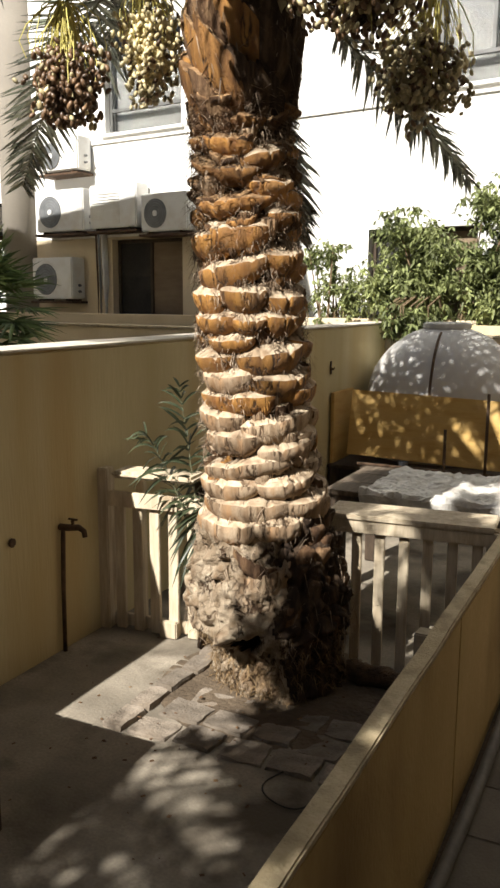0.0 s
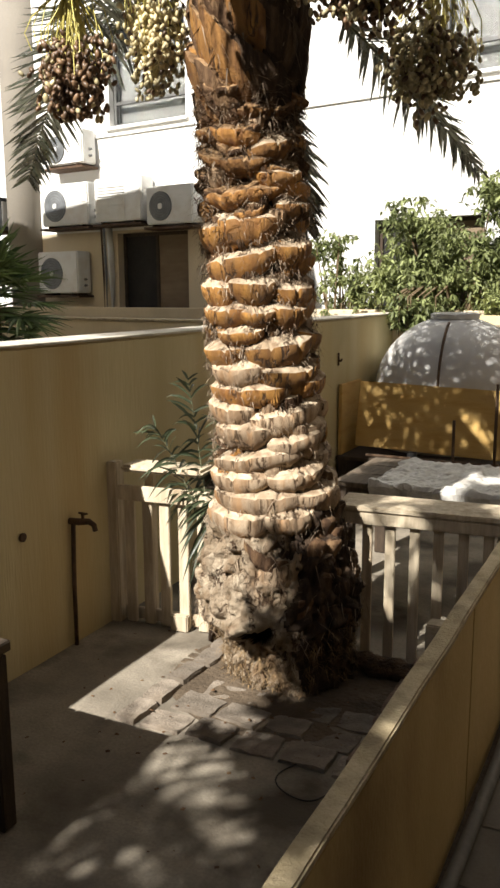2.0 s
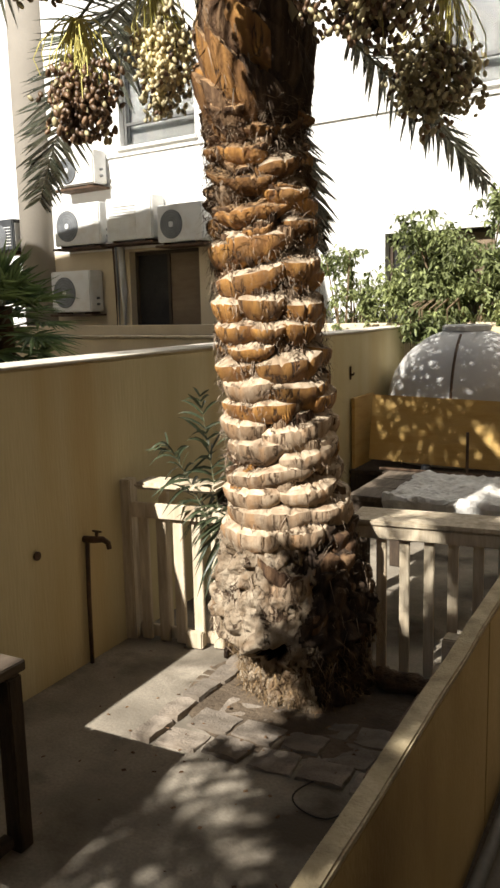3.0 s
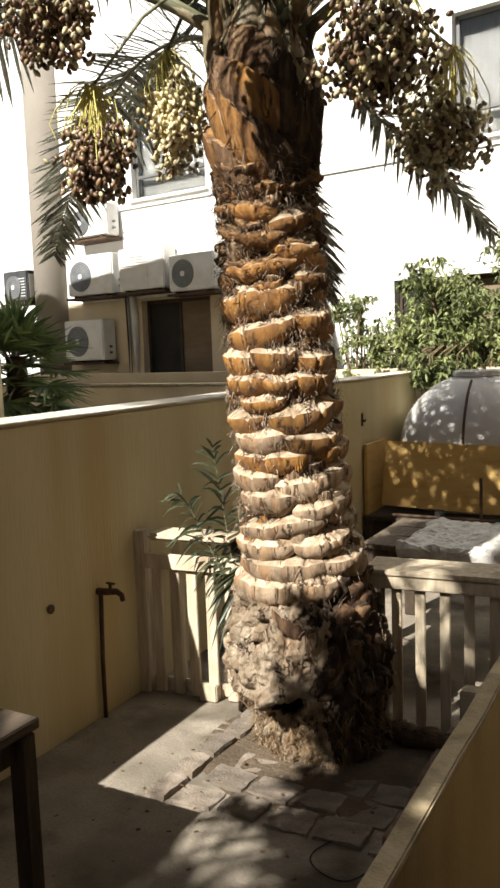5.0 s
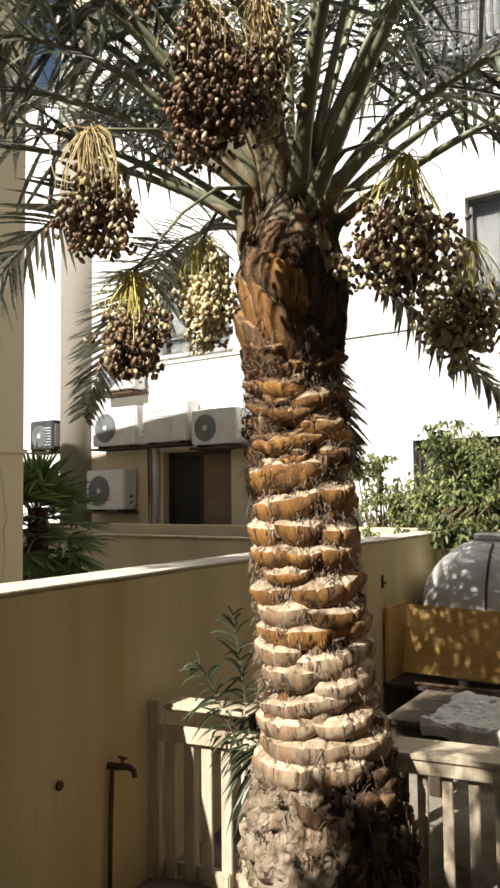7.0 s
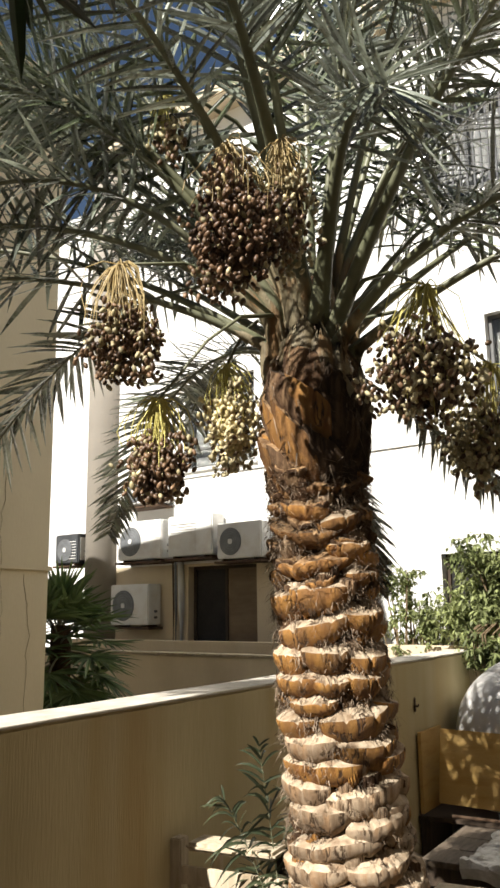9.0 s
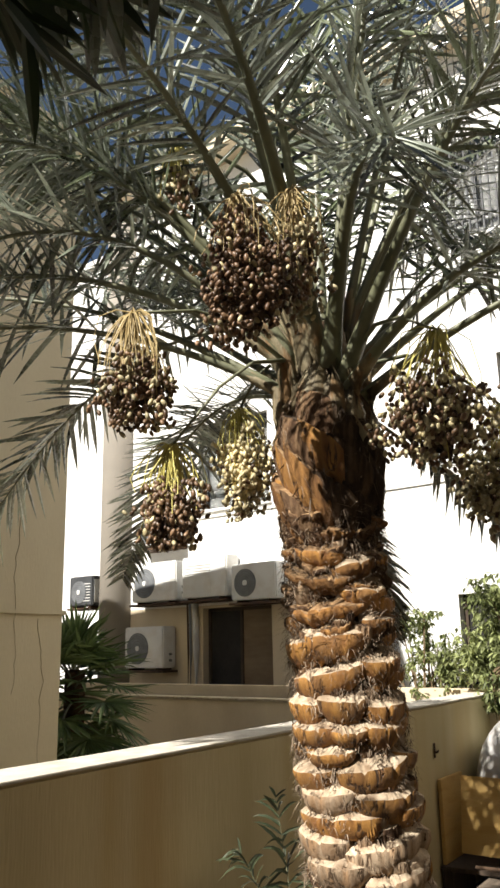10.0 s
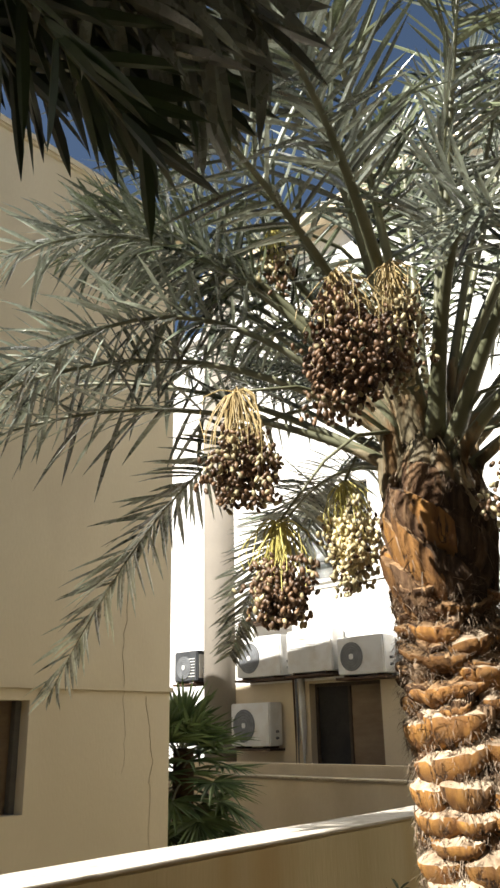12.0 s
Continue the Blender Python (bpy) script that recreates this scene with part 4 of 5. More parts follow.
# unseen crown, filled to shade the yard; gaps keep its lit patches
for i in range(62):
    az = (i * 137.508 + 20) % 360
    if 285 < az < 356 or (12 < az < 70 and i % 3) or i % 5 == 4:
        continue
    frond(palm_two, PALM_TWO, PALM_TWO + Vector((0.1 * math.sin(radians(az)), 0.1 * math.cos(radians(az)), 4.0)), az, -8 + 1.3 * i, dice.uniform(1.7, 2.3),
          dice.uniform(0.2, 0.45), 720 + i, leaflet_deep_shade, count=40, width=0.016)

# ---------------------------------------------------------------- young palm shoot by the fence
shoot = thing("palm_shoot", pose(-1.82, 3.22, 0), "young date palm shoot with arching dark green leaves by the fence", "plant")
SHOOT = Vector((-1.82, 3.22, 0))
for i, (az, rise, length, droop, z) in enumerate([(290, 80, 1.12, 0.14, 0.35), (262, 72, 1.05, 0.30, 0.38), (60, 84, 1.08, 0.10, 0.36), (120, 66, 0.55, 1.3, 0.62), (160, 70, 0.50, 1.3, 0.64), (300, 40, 0.38, 0.5, 0.62)]):
    frond(shoot, SHOOT, SHOOT + Vector((0, 0, z)), az, rise, length, droop, 500 + i, sucker_green, leaf=0.22, count=19, bare=0.32, girth=0.005, width=0.0088, hang=0.5)
v, f = tube([(0, 0, -0.01), (0.005, 0, 0.3), (0, 0, 0.64)], [0.045, 0.04, 0.02], 9)
under("stem", mesh_of("stem", v, f, boot_dark, smooth=True), shoot, "short fibrous stem")

# ---------------------------------------------------------------- fence
FENCE_TURN = 5.5
fence = thing("fence", pose(-0.9, 3.365, 0, 0, 0, FENCE_TURN), "weathered low wooden slat fence behind the palm", "fence")


def slat(x, z0=0.0, z1=0.66, width=0.05):
    part("slat", block(x - width / 2, x + width / 2, -0.012, 0.012, z0, z1, 0.003), old_wood, fence)


for x in (-0.200, -0.095, 0.014, 0.118, 0.225, 0.33):
    slat(x, 0.01, width=0.044)
for x in (-1.425, -1.323, -1.2275, -1.1235, -1.02):
    slat(x, 0.004, width=0.054)
part("top_board", block(-0.345, 0.40, -0.045, 0.20, 0.712, 0.736, 0.005), old_wood, fence, "pale sun-bleached top board")
part("rail", block(-0.33, 0.42, -0.038, -0.013, 0.652, 0.711, 0.004), old_wood, fence)
part("rail", block(-1.474, -0.95, -0.036, -0.013, 0.655, 0.732, 0.004), old_wood, fence)
part("rail", block(-1.535, -0.95, 0.013, 0.035, 0.012, 0.075, 0.004), old_wood, fence)
part("shelf_board", block(-1.425, -0.98, -0.09, 0.08, 0.812, 0.848, 0.014), old_wood, fence, "thick pale board laid above the rail")
part("post", block(-1.565, -1.475, -0.04, 0.04, 0.0, 0.845, 0.006), old_wood, fence)
part("post", block(-1.03, -0.98, 0.037, 0.08, 0.0, 0.811, 0.005), dark_wood, fence)
part("post", block(-1.345, -1.30, 0.014, 0.055, 0.0, 0.811, 0.005), old_wood, fence)
part("foot_block", block(-1.19, -1.095, -0.046, -0.013, 0.0, 0.088, 0.006), old_wood, fence)
part("post", block(0.36, 0.44, 0.047, 0.12, 0.0, 0.698, 0.006), old_wood, fence)

log = thing("log", pose(-0.93, 3.19, 0.05), "short dark log lying at the palm's foot", "log")
v, f = tube([(-0.17 + 0.05 * k, 0.02 * math.sin(2.1 * k), 0.004 * math.sin(k)) for k in range(8)], [0.040, 0.048, 0.050, 0.046, 0.049, 0.047, 0.044, 0.036], 14)
under("bark", mesh_of("bark", v, f, bark, smooth=True), log)
stub = thing("cement_block", pose(-0.738, 3.265, 0), "pale cement block standing against the low parapet", "block")
part("body", worn_block(-0.05, 0.05, -0.045, 0.045, 0.0, 0.27, 0.04, 0.006, 0.006), cap_cement, stub)

# ---------------------------------------------------------------- things behind the fence
tank = thing("water_tank", pose(-1.68, 7.40, 0), "grey domed fibreglass water tank", "tank")
profile = [(0.66, 0.0), (0.70, 0.05), (0.705, 0.75)] + [(0.70 * math.cos(a), 0.78 + 0.68 * math.sin(a)) for a in np.linspace(0.05, 1.32, 14)]
v, f = lathe(profile, 48)
under("shell", mesh_of("shell", v, f, tank_grey, smooth=True), tank)
v, f = lathe([(0.20, 1.43), (0.215, 1.435), (0.215, 1.475), (0.19, 1.485), (0.05, 1.49)], 32)
under("lid", mesh_of("lid", v, f, tank_grey, smooth=False), tank)
a0 = radians(273)
v, f = tube([(0.70 * math.cos(e) * math.cos(a0) * 1.005, 0.70 * math.cos(e) * math.sin(a0) * 1.005, 0.78 + 0.683 * math.sin(e)) for e in np.linspace(0.0, 1.15, 16)], [0.012] * 16, 6)
under("seam", mesh_of("seam", v, f, rust), tank)

crate = thing("wooden_crate", pose(-1.66, 6.45, 0), "open yellow-brown plywood crate with a leaning back board", "crate")
part("side_board", block(-0.745, -0.715, -0.05, 0.45, 0.30, 0.905, 0.004), panel_wood, crate)
part("front_board", block(-0.60, 1.25, 0.02, 0.045, 0.36, 0.91, 0.004, Matrix.Rotation(radians(-7), 4, "X") @ Matrix.Rotation(radians(1.5), 4, "Y")), panel_wood, crate)
part("base_board", block(-0.745, 1.25, -0.10, 0.45, 0.27, 0.30, 0.004), dark_wood, crate)
for x in (-0.70, 0.25, 1.2):
    part("foot", block(x - 0.04, x + 0.04, -0.08, 0.42, 0.0, 0.27, 0.004), dark_wood, crate)

bench = thing("work_table", pose(-0.55, 4.85, 0), "dark wooden work table heaped with sheets behind the fence", "table")
for k in range(3):
    part("plank", block(-1.05, 1.15, -0.64 + 0.255 * k, -0.39 + 0.255 * k, 0.585, 0.615, 0.004), table_wood, bench)
part("apron", block(-1.02, 1.12, -0.63, -0.605, 0.49, 0.583, 0.003), dark_wood, bench)
for x in (-0.98, 1.08):
    for y in (-0.57, 0.06):
        part("leg", block(x - 0.035, x + 0.035, y - 0.035, y + 0.035, 0, 0.585, 0.004), dark_wood, bench)


def sheet(x, y, w, d, height, seed, label):
    """A creased sheet on the work table; what reaches past the table's edge hangs down."""
    whole = thing("plastic_sheet", pose(x, y, 0.615), label, "sheet")
    bm = bmesh.new()
    bmesh.ops.create_grid(bm, x_segments=56, y_segments=48, size=0.5)
    for vert in bm.verts:
        px, py = vert.co.x * w, vert.co.y * d
        px += 0.05 * noise.noise(Vector((py * 5, seed, 0)))
        py += 0.05 * noise.noise(Vector((px * 4, seed, 3)))
        crease = abs(noise.noise(Vector((px * 7 + seed, py * 5, 0)))) + 0.6 * abs(noise.noise(Vector((px * 17, py * 13 + seed, 3)))) + 0.3 * abs(noise.noise(Vector((px * 37, py * 33 + seed, 6))))
        over = (4.206 - y) - py
        if over > 0:
            vert.co = Vector((px, 4.198 - y - height * 0.6 * crease, 0.004 - over))
        else:
            vert.co = Vector((px, py, 0.005 + height * crease))
    part("cloth", bm, sheet_white, whole)


sheet(-0.95, 4.52, 0.85, 0.78, 0.034, 1.0, "creased pale plastic sheet hanging over the work table's edge")
sheet(-0.10, 4.56, 0.80, 0.66, 0.042, 2.3, "crumpled pale plastic sheet heaped on the work table")
cup = thing("cup", pose(-1.755, 6.39, 0.30), "small black cup on the crate's base board", "cup")
v, f = lathe([(0.030, 0.0), (0.034, 0.004), (0.042, 0.070), (0.042, 0.075), (0.036, 0.074), (0.028, 0.012), (0.004, 0.010)], 20)
under("shell", mesh_of("shell", v, f, casing_dark, smooth=True), cup)
stand = thing("metal_frame", pose(-1.0, 6.10, 0), "thin dark iron frame standing before the crate", "frame")
for name, a, b in (("crossbar", (-1.05, 0, 0.385), (1.0, 0, 0.385)), ("upright", (-0.355, 0, 0), (-0.355, 0, 0.71)), ("upright", (-0.045, 0, 0), (-0.045, 0, 1.0)), ("upright", (0.95, 0, 0), (0.95, 0, 0.8))):
    v, f = tube([a, b], [0.012, 0.012], 8)
    under(name, mesh_of(name, v, f, rust, smooth=True), stand)

# ---------------------------------------------------------------- tap on the west wall
tap = thing("garden_tap", pose(WALL_X, 2.90, 0.615), "rusty garden tap on its standpipe at the wall", "tap")
v, f = tube([(0.022, -0.035, -0.615), (0.02, -0.03, -0.3), (0.022, -0.02, 0.0)], [0.011] * 3, 8)
under("standpipe", mesh_of("standpipe", v, f, rust, smooth=True), tap)
v, f = tube([(0.0, -0.02, 0.0), (0.05, -0.012, 0.0), (0.10, 0.0, 0.004), (0.125, 0.005, -0.012), (0.13, 0.006, -0.04)], [0.016, 0.017, 0.015, 0.013, 0.012], 10)
under("spout", mesh_of("spout", v, f, rust, smooth=True), tap)
v, f = tube([(0.07, -0.008, 0.01), (0.07, -0.008, 0.04)], [0.007, 0.009], 8)
under("valve_stem", mesh_of("valve_stem", v, f, rust), tap)
part("handle", block(0.045, 0.10, -0.014, -0.002, 0.038, 0.047, 0.003), rust, tap)
mark = thing("wall_fitting", pose(WALL_X, 2.553, 0.625), "small round rusty fitting set in the yard wall", "fitting")
v, f = lathe([(0.020, 0.0), (0.021, 0.008), (0.014, 0.012)], 12)
ob = under("disc", mesh_of("disc", v, f, rust), mark)
ob.matrix_local = pose(0.004, 0, 0, 0, 90, 0)
mark = thing("wall_fitting", pose(WALL_X, 6.41, 1.117), "upright rusty iron hook set in the yard wall", "fitting")
part("plate", block(0.004, 0.012, -0.014, 0.014, -0.055, 0.055, 0.003), rust, mark)
v, f = tube([(0.008, 0, -0.01), (0.03, 0.004, -0.014), (0.036, 0.005, 0.004)], [0.010, 0.008, 0.006], 8)
under("hook", mesh_of("hook", v, f, rust, smooth=True), mark)

# ---------------------------------------------------------------- wooden table at the yard's near end
table = thing("wooden_table", pose(-2.0, 1.32, 0), "old dark wooden table with thick square legs", "table")
for k in range(4):
    part("plank", block(-0.30 + 0.15 * k, -0.155 + 0.15 * k, -0.42, 0.40, 0.585, 0.62, 0.004), table_wood, table)
part("apron", block(0.24, 0.265, -0.38, 0.36, 0.50, 0.583, 0.003), dark_wood, table)
part("apron", block(-0.26, 0.24, 0.335, 0.36, 0.50, 0.583, 0.003), dark_wood, table)
for x in (-0.25, 0.27):
    for y in (-0.36, 0.345):
        part("leg", block(x - 0.03, x + 0.03, y - 0.03, y + 0.03, 0, 0.583, 0.005), dark_wood, table)
part("foot_rail", block(0.25, 0.29, -0.33, 0.30, 0.03, 0.07, 0.004), dark_wood, table)

# ---------------------------------------------------------------- apartment building
FACADE = pose(-6.6, 9.9, 0, 0, 0, -7)
WINDOWS = [(-0.70, 0.68, 3.99, 5.34), (4.22, 5.45, 3.99, 5.34), (3.50, 4.75, 6.95, 8.29), (-0.70, 0.68, 6.95, 8.29), (7.4, 8.7, 3.99, 5.34), (7.4, 8.7, 6.95, 8.29)]
DOOR = (-0.62, 0.68, 1.0, 2.52)
BACK_DOOR = (3.48, 4.80, 1.0, 2.50)
building = thing("apartment_building", FACADE, "white rendered apartment building with grey windows", "building")
part("wall", pierced_wall(-2.2, 14.0, 2.56, 9.75, 0.28, WINDOWS), render_white, building)
part("lower_wall", pierced_wall(-2.2, 1.7, 0.0, 2.556, 0.28, [DOOR]), render_beige, building, "beige ground floor wall")
part("lower_wall", pierced_wall(1.704, 14.0, 0.0, 2.556, 0.28, [BACK_DOOR]), render_white, building)
part("side_wall", block(-2.2, -1.92, 0.282, 9.0, 0.0, 9.75), render_beige, building)
part("back_wall", block(-2.2, 14.0, 9.0, 9.25, 0.0, 9.75), render_white, building)
part("far_side_wall", block(13.72, 14.0, 0.282, 9.0, 0.0, 9.75), render_white, building)
part("floor_slab", block(-1.9, 13.7, 0.29, 9.0, 3.2, 3.4), render_white, building)
part("floor_slab", block(-1.9, 13.7, 0.29, 9.0, 6.2, 6.4), render_white, building)
part("roof", block(-2.6, 14.3, -0.45, 9.4, 9.75, 9.98, 0.02), render_beige, building, "beige overhanging roof slab")
v, f = lathe([(0.33, 0.0), (0.33, 9.75)], 24)
column = under("corner_column", mesh_of("corner_column", v, f, column_grey, smooth=True), building, "round grey-beige corner column")
column.matrix_local = pose(-2.53, 0.05, 0)
part("sill_line", block(-2.1, 14.0, -0.025, -0.002, 3.86, 3.90, 0.004), render_white, building)
for u0, u1, z0, z1 in WINDOWS:
    window = new("window")
    window.parent = building
    bm = bmesh.new()
    for a, b, c, d in ((u0, u0 + 0.05, z0, z1), (u1 - 0.05, u1, z0, z1), (u0 + 0.05, u1 - 0.05, z0, z0 + 0.05), (u0 + 0.05, u1 - 0.05, z1 - 0.05, z1),
                       (u0 + 0.05, u1 - 0.05, z0 + 0.30, z0 + 0.345), ((u0 + u1) / 2 - 0.02, (u0 + u1) / 2 + 0.02, z0 + 0.345, z1 - 0.05)):
        box(bm, a, b, 0.10, 0.15, c, d, 0.003)
    part("frame", bm, alu, window)
    pane = part("pane", block(u0 + 0.05, u1 - 0.05, 0.122, 0.127, z0 + 0.05, z1 - 0.05), glass, window)
    pane.visible_shadow = False
    part("blind", block(u0 + 0.02, u1 - 0.02, 0.21, 0.215, z0 + 0.02, z1 - 0.02), blind_grey, window)
    if z0 > 6:  # iron bars before the upper windows
        for k in range(13):
            x = u0 + 0.05 + (u1 - u0 - 0.1) * k / 12
            part("bar", block(x - 0.012, x + 0.012, 0.02, 0.044, z0 + 0.02, z1 - 0.02), casing_dark, window)
    part("sill", block(u0 - 0.05, u1 + 0.05, -0.05, 0.10, z0 - 0.05, z0 - 0.004, 0.005), render_white, window)
for u0, u1, z0, z1 in (DOOR, BACK_DOOR):
    door = new("door")
    door.parent = building
    um = u0 + 0.62
    bm = bmesh.new()
    for a, b, c, d in ((u0, u0 + 0.05, z0, z1), (u1 - 0.05, u1, z0, z1), (u0 + 0.05, u1 - 0.05, z1 - 0.05, z1), (um, um + 0.05, z0, z1 - 0.05)):
        box(bm, a, b, 0.12, 0.17, c, d, 0.003)
    part("frame", bm, dark_wood, door)
    part("leaf", block(um + 0.05, u1 - 0.05, 0.14, 0.16, z0, z1 - 0.05), curtain, door, "closed brown door leaf")
    part("dark_pane", block(u0 + 0.05, um, 0.15, 0.156, z0, z1 - 0.05), dark_void, door, "dark glass leaf")

terrace = thing("terrace_wall", FACADE, "beige terrace parapet in front of the building", "wall", kind="structure")
part("parapet", block(-2.4, 6.0, -0.95, -0.80, 0.0, 1.48, 0.01), render_beige, terrace)
part("front_parapet", block(-2.4, 6.0, -1.45, -1.27, 0.0, 1.33, 0.01), render_beige, terrace)
part("front_cap", block(-2.4, 6.0, -1.48, -1.24, 1.334, 1.36, 0.006), cap_cement, terrace)


def ac_unit(m, width, height, depth=0.30, label="white outdoor air conditioner on wall brackets", coil=False, shell=None):
    """Local x along the wall, y into it, origin at the bottom centre of the back."""
    unit = thing("air_conditioner", m, label, "air conditioner", "air conditioners on the facade")
    part("casing", block(-width / 2, width / 2, -depth, -0.02, 0.03, height, 0.018), shell or plastic_white, unit)
    part("shelf", block(-width / 2 - 0.02, width / 2 + 0.02, -depth - 0.03, 0.0, -0.035, -0.002, 0.004), rust, unit, "rusty iron shelf")
    part("side_panel", block(width / 2 + 0.001, width / 2 + 0.006, -depth + 0.04, -0.06, 0.08, height - 0.06, 0.002), plastic_white, unit)
    for k in range(2):
        v, f = tube([(width / 2, -0.16, 0.14 + 0.09 * k), (width / 2 + 0.045, -0.16, 0.14 + 0.09 * k)], [0.022, 0.016], 8)
        under("valve", mesh_of("valve", v, f, alu), unit, "grey metal valve")
    if coil:  # this side shows the slotted back
        for k in range(11):
            z = height * (0.14 + 0.065 * k)
            part("louvre", block(-width / 2 + 0.06, width / 2 - 0.30, -depth - 0.012, -depth + 0.002, z, z + 0.018, 0.003), plastic_white, unit)
        for x in (-width * 0.35, width * 0.35):
            part("bracket", block(x - 0.015, x + 0.015, -depth, 0.0, 0.0, 0.028, 0.002), rust, unit)
        return unit
    r = height * 0.36
    cx = -width / 2 + r + 0.07
    bm = bmesh.new()
    bmesh.ops.create_cone(bm, cap_ends=True, segments=28, radius1=r, radius2=r, depth=0.008, matrix=Matrix.Translation((cx, -depth - 0.005, height / 2)) @ Matrix.Rotation(radians(90), 4, "X"))
    part("fan_opening", bm, grille_grey, unit)
    bm = bmesh.new()
    for k in range(5):
        rk = r * (0.3 + 0.17 * k)
        verts = []
        for i in range(24):
            a = 2 * math.pi * i / 24
            for dr in (-0.004, 0.004):
                verts.append(bm.verts.new((cx + (rk + dr) * math.cos(a), -depth - 0.016, height / 2 + (rk + dr) * math.sin(a))))
        for i in range(24):
            j = (i + 1) % 24
            bm.faces.new((verts[2 * i], verts[2 * i + 1], verts[2 * j + 1], verts[2 * j]))
    part("grille_ring", bm, alu, unit)
    part("fan_hub", block(cx - 0.035, cx + 0.035, -depth - 0.02, -depth - 0.01, height / 2 - 0.035, height / 2 + 0.035, 0.01), plastic_white, unit)
    for k in range(7):
        z = height * (0.2 + 0.09 * k)
        part("louvre", block(width / 2 - 0.26, width / 2 - 0.06, -depth - 0.006, -depth, z, z + 0.012), plastic_white, unit)
    for x in (-width * 0.35, width * 0.35):
        part("bracket", block(x - 0.015, x + 0.015, -depth, 0.0, 0.0, 0.028, 0.002), rust, unit)
    return unit


for u, z, w, h in ((-1.355, 3.47, 0.79, 0.50), (-1.37, 2.62, 0.96, 0.62), (-0.325, 2.63, 0.88, 0.62), (0.60, 2.55, 0.80, 0.53), (-1.575, 1.64, 0.84, 0.64)):
    ac_unit(FACADE @ pose(u, -0.002, z), w, h, coil=u == -0.325)
ac_unit(FACADE @ pose(-3.22, 0.10, 2.64), 0.60, 0.52, 0.3, "dark grey outdoor air conditioner beside the column", shell=casing_dark)

# drain and cable bundle beside the door
conduit = thing("conduit", FACADE, "bundle of cables and a pale drain pipe on the facade", "pipe")
for u, r, mat in ((-0.72, 0.045, plastic_white), (-0.83, 0.018, grille_grey), (-0.88, 0.014, rust)):
    v, f = tube([(u, -0.05, 1.0), (u + 0.01, -0.05, 1.9), (u - 0.01, -0.05, 2.6)], [r] * 3, 8)
    under("pipe_run", mesh_of("pipe_run", v, f, mat, smooth=True), conduit)

# ---------------------------------------------------------------- house to the west
HOUSE_X = -5.32
west_house = thing("neighbour_house", pose(HOUSE_X, 5.22, 0, 0, 0, 90), "beige rendered neighbour house with a ledge and cracks", "house")
part("wall", pierced_wall(-12.0, 0.0, 0.0, 6.95, 0.28, [(-1.88, -1.47, 1.37, 2.155), (-5.0, -4.0, 4.0, 5.2)]), house_beige, west_house)
part("end_wall", block(-0.28, 0.0, 0.282, 7.0, 0.0, 6.95), house_beige, west_house)
part("ledge", block(-12.0, 0.02, -0.03, -0.002, 2.238, 2.276, 0.004), house_beige, west_house)
part("roof", block(-12.2, 0.25, -0.05, 7.2, 6.952, 7.05, 0.02), house_beige, west_house)
rnd = random.Random(3)
for y0, z0, z1 in ((-0.52, 1.6, 3.05), (-0.30, 0.9, 2.2)):
    path, x = [], y0
    for k in range(26):
        x += rnd.uniform(-0.022, 0.022)
        path.append((x, -0.0015, z1 + (z0 - z1) * k / 25))
    v, f = tube(path, [0.0024 * (1 - 0.6 * k / 25) for k in range(26)], 4)
    under("crack", mesh_of("crack", v, f, twig), west_house, "dark crack in the render")
window = new("window")
window.parent = west_house
# dark glass; the brown colour stands in for what it reflects
part("pane", block(-1.88, -1.47, 0.16, 0.165, 1.37, 2.155), curtain, window, "window pane with its brown reflection put into the colour")
part("frame", block(-1.52, -1.47, 0.10, 0.155, 1.37, 2.155, 0.003), alu, window)

far_block = thing("far_building", pose(-16.0, 21.0, 0, 0, 0, -7), "plain white apartment block in the distance", "building")
part("wall", pierced_wall(-9.0, 5.0, 0.0, 16.5, 0.3, []), render_white, far_block)
part("roof", block(-9.2, 5.2, -0.2, 8.0, 16.502, 16.75), render_white, far_block)
part("side_wall", block(-9.0, 5.0, 0.6, 8.0, 0.0, 16.5), blind_grey, far_block)

# ---------------------------------------------------------------- plants beyond the walls
fan_palm = thing("fan_palm", pose(-5.92, 6.0, 0), "dark green fan palm behind the yard wall", "palm tree")
v, f = tube([(0, 0, 0), (0.02, 0, 0.9), (0, 0.02, 1.75)], [0.13, 0.11, 0.10], 12)
under("stem", mesh_of("stem", v, f, bark, smooth=True), fan_palm)
rnd = random.Random(9)
for i in range(40):
    az, rise = i * 137.508, 82 - 145 * (i / 39)
    pts = rachis_curve(Vector((0, 0, 1.72 - 0.5 * (i / 39))), az, rise, rnd.uniform(0.28, 0.5), 0.25, 6)
    leaf = new("fan_leaf")
    leaf.parent = fan_palm
    v, f = tube(pts, [0.010] * 7, 5)
    under("leaf_stalk", mesh_of("leaf_stalk", v, f, rachis_green), leaf)
    pile = Pile()
    ahead = (pts[-1] - pts[-2]).normalized()
    side = ahead.cross(Vector((0, 0, 1))).normalized()
    up = side.cross(ahead)
    for k in range(26):
        a = radians(-115 + 230 * k / 25)
        way = (ahead * math.cos(a) + side * math.sin(a) + up * 0.12).normalized()
        blade(pile, pts[-1], way, up, rnd.uniform(0.36, 0.54), 0.023, rnd.uniform(0.0, 0.3), 4, 0.5)
    under("fan_foliage", pile.mesh("fan_foliage", fan_green), leaf, kind="stuff")


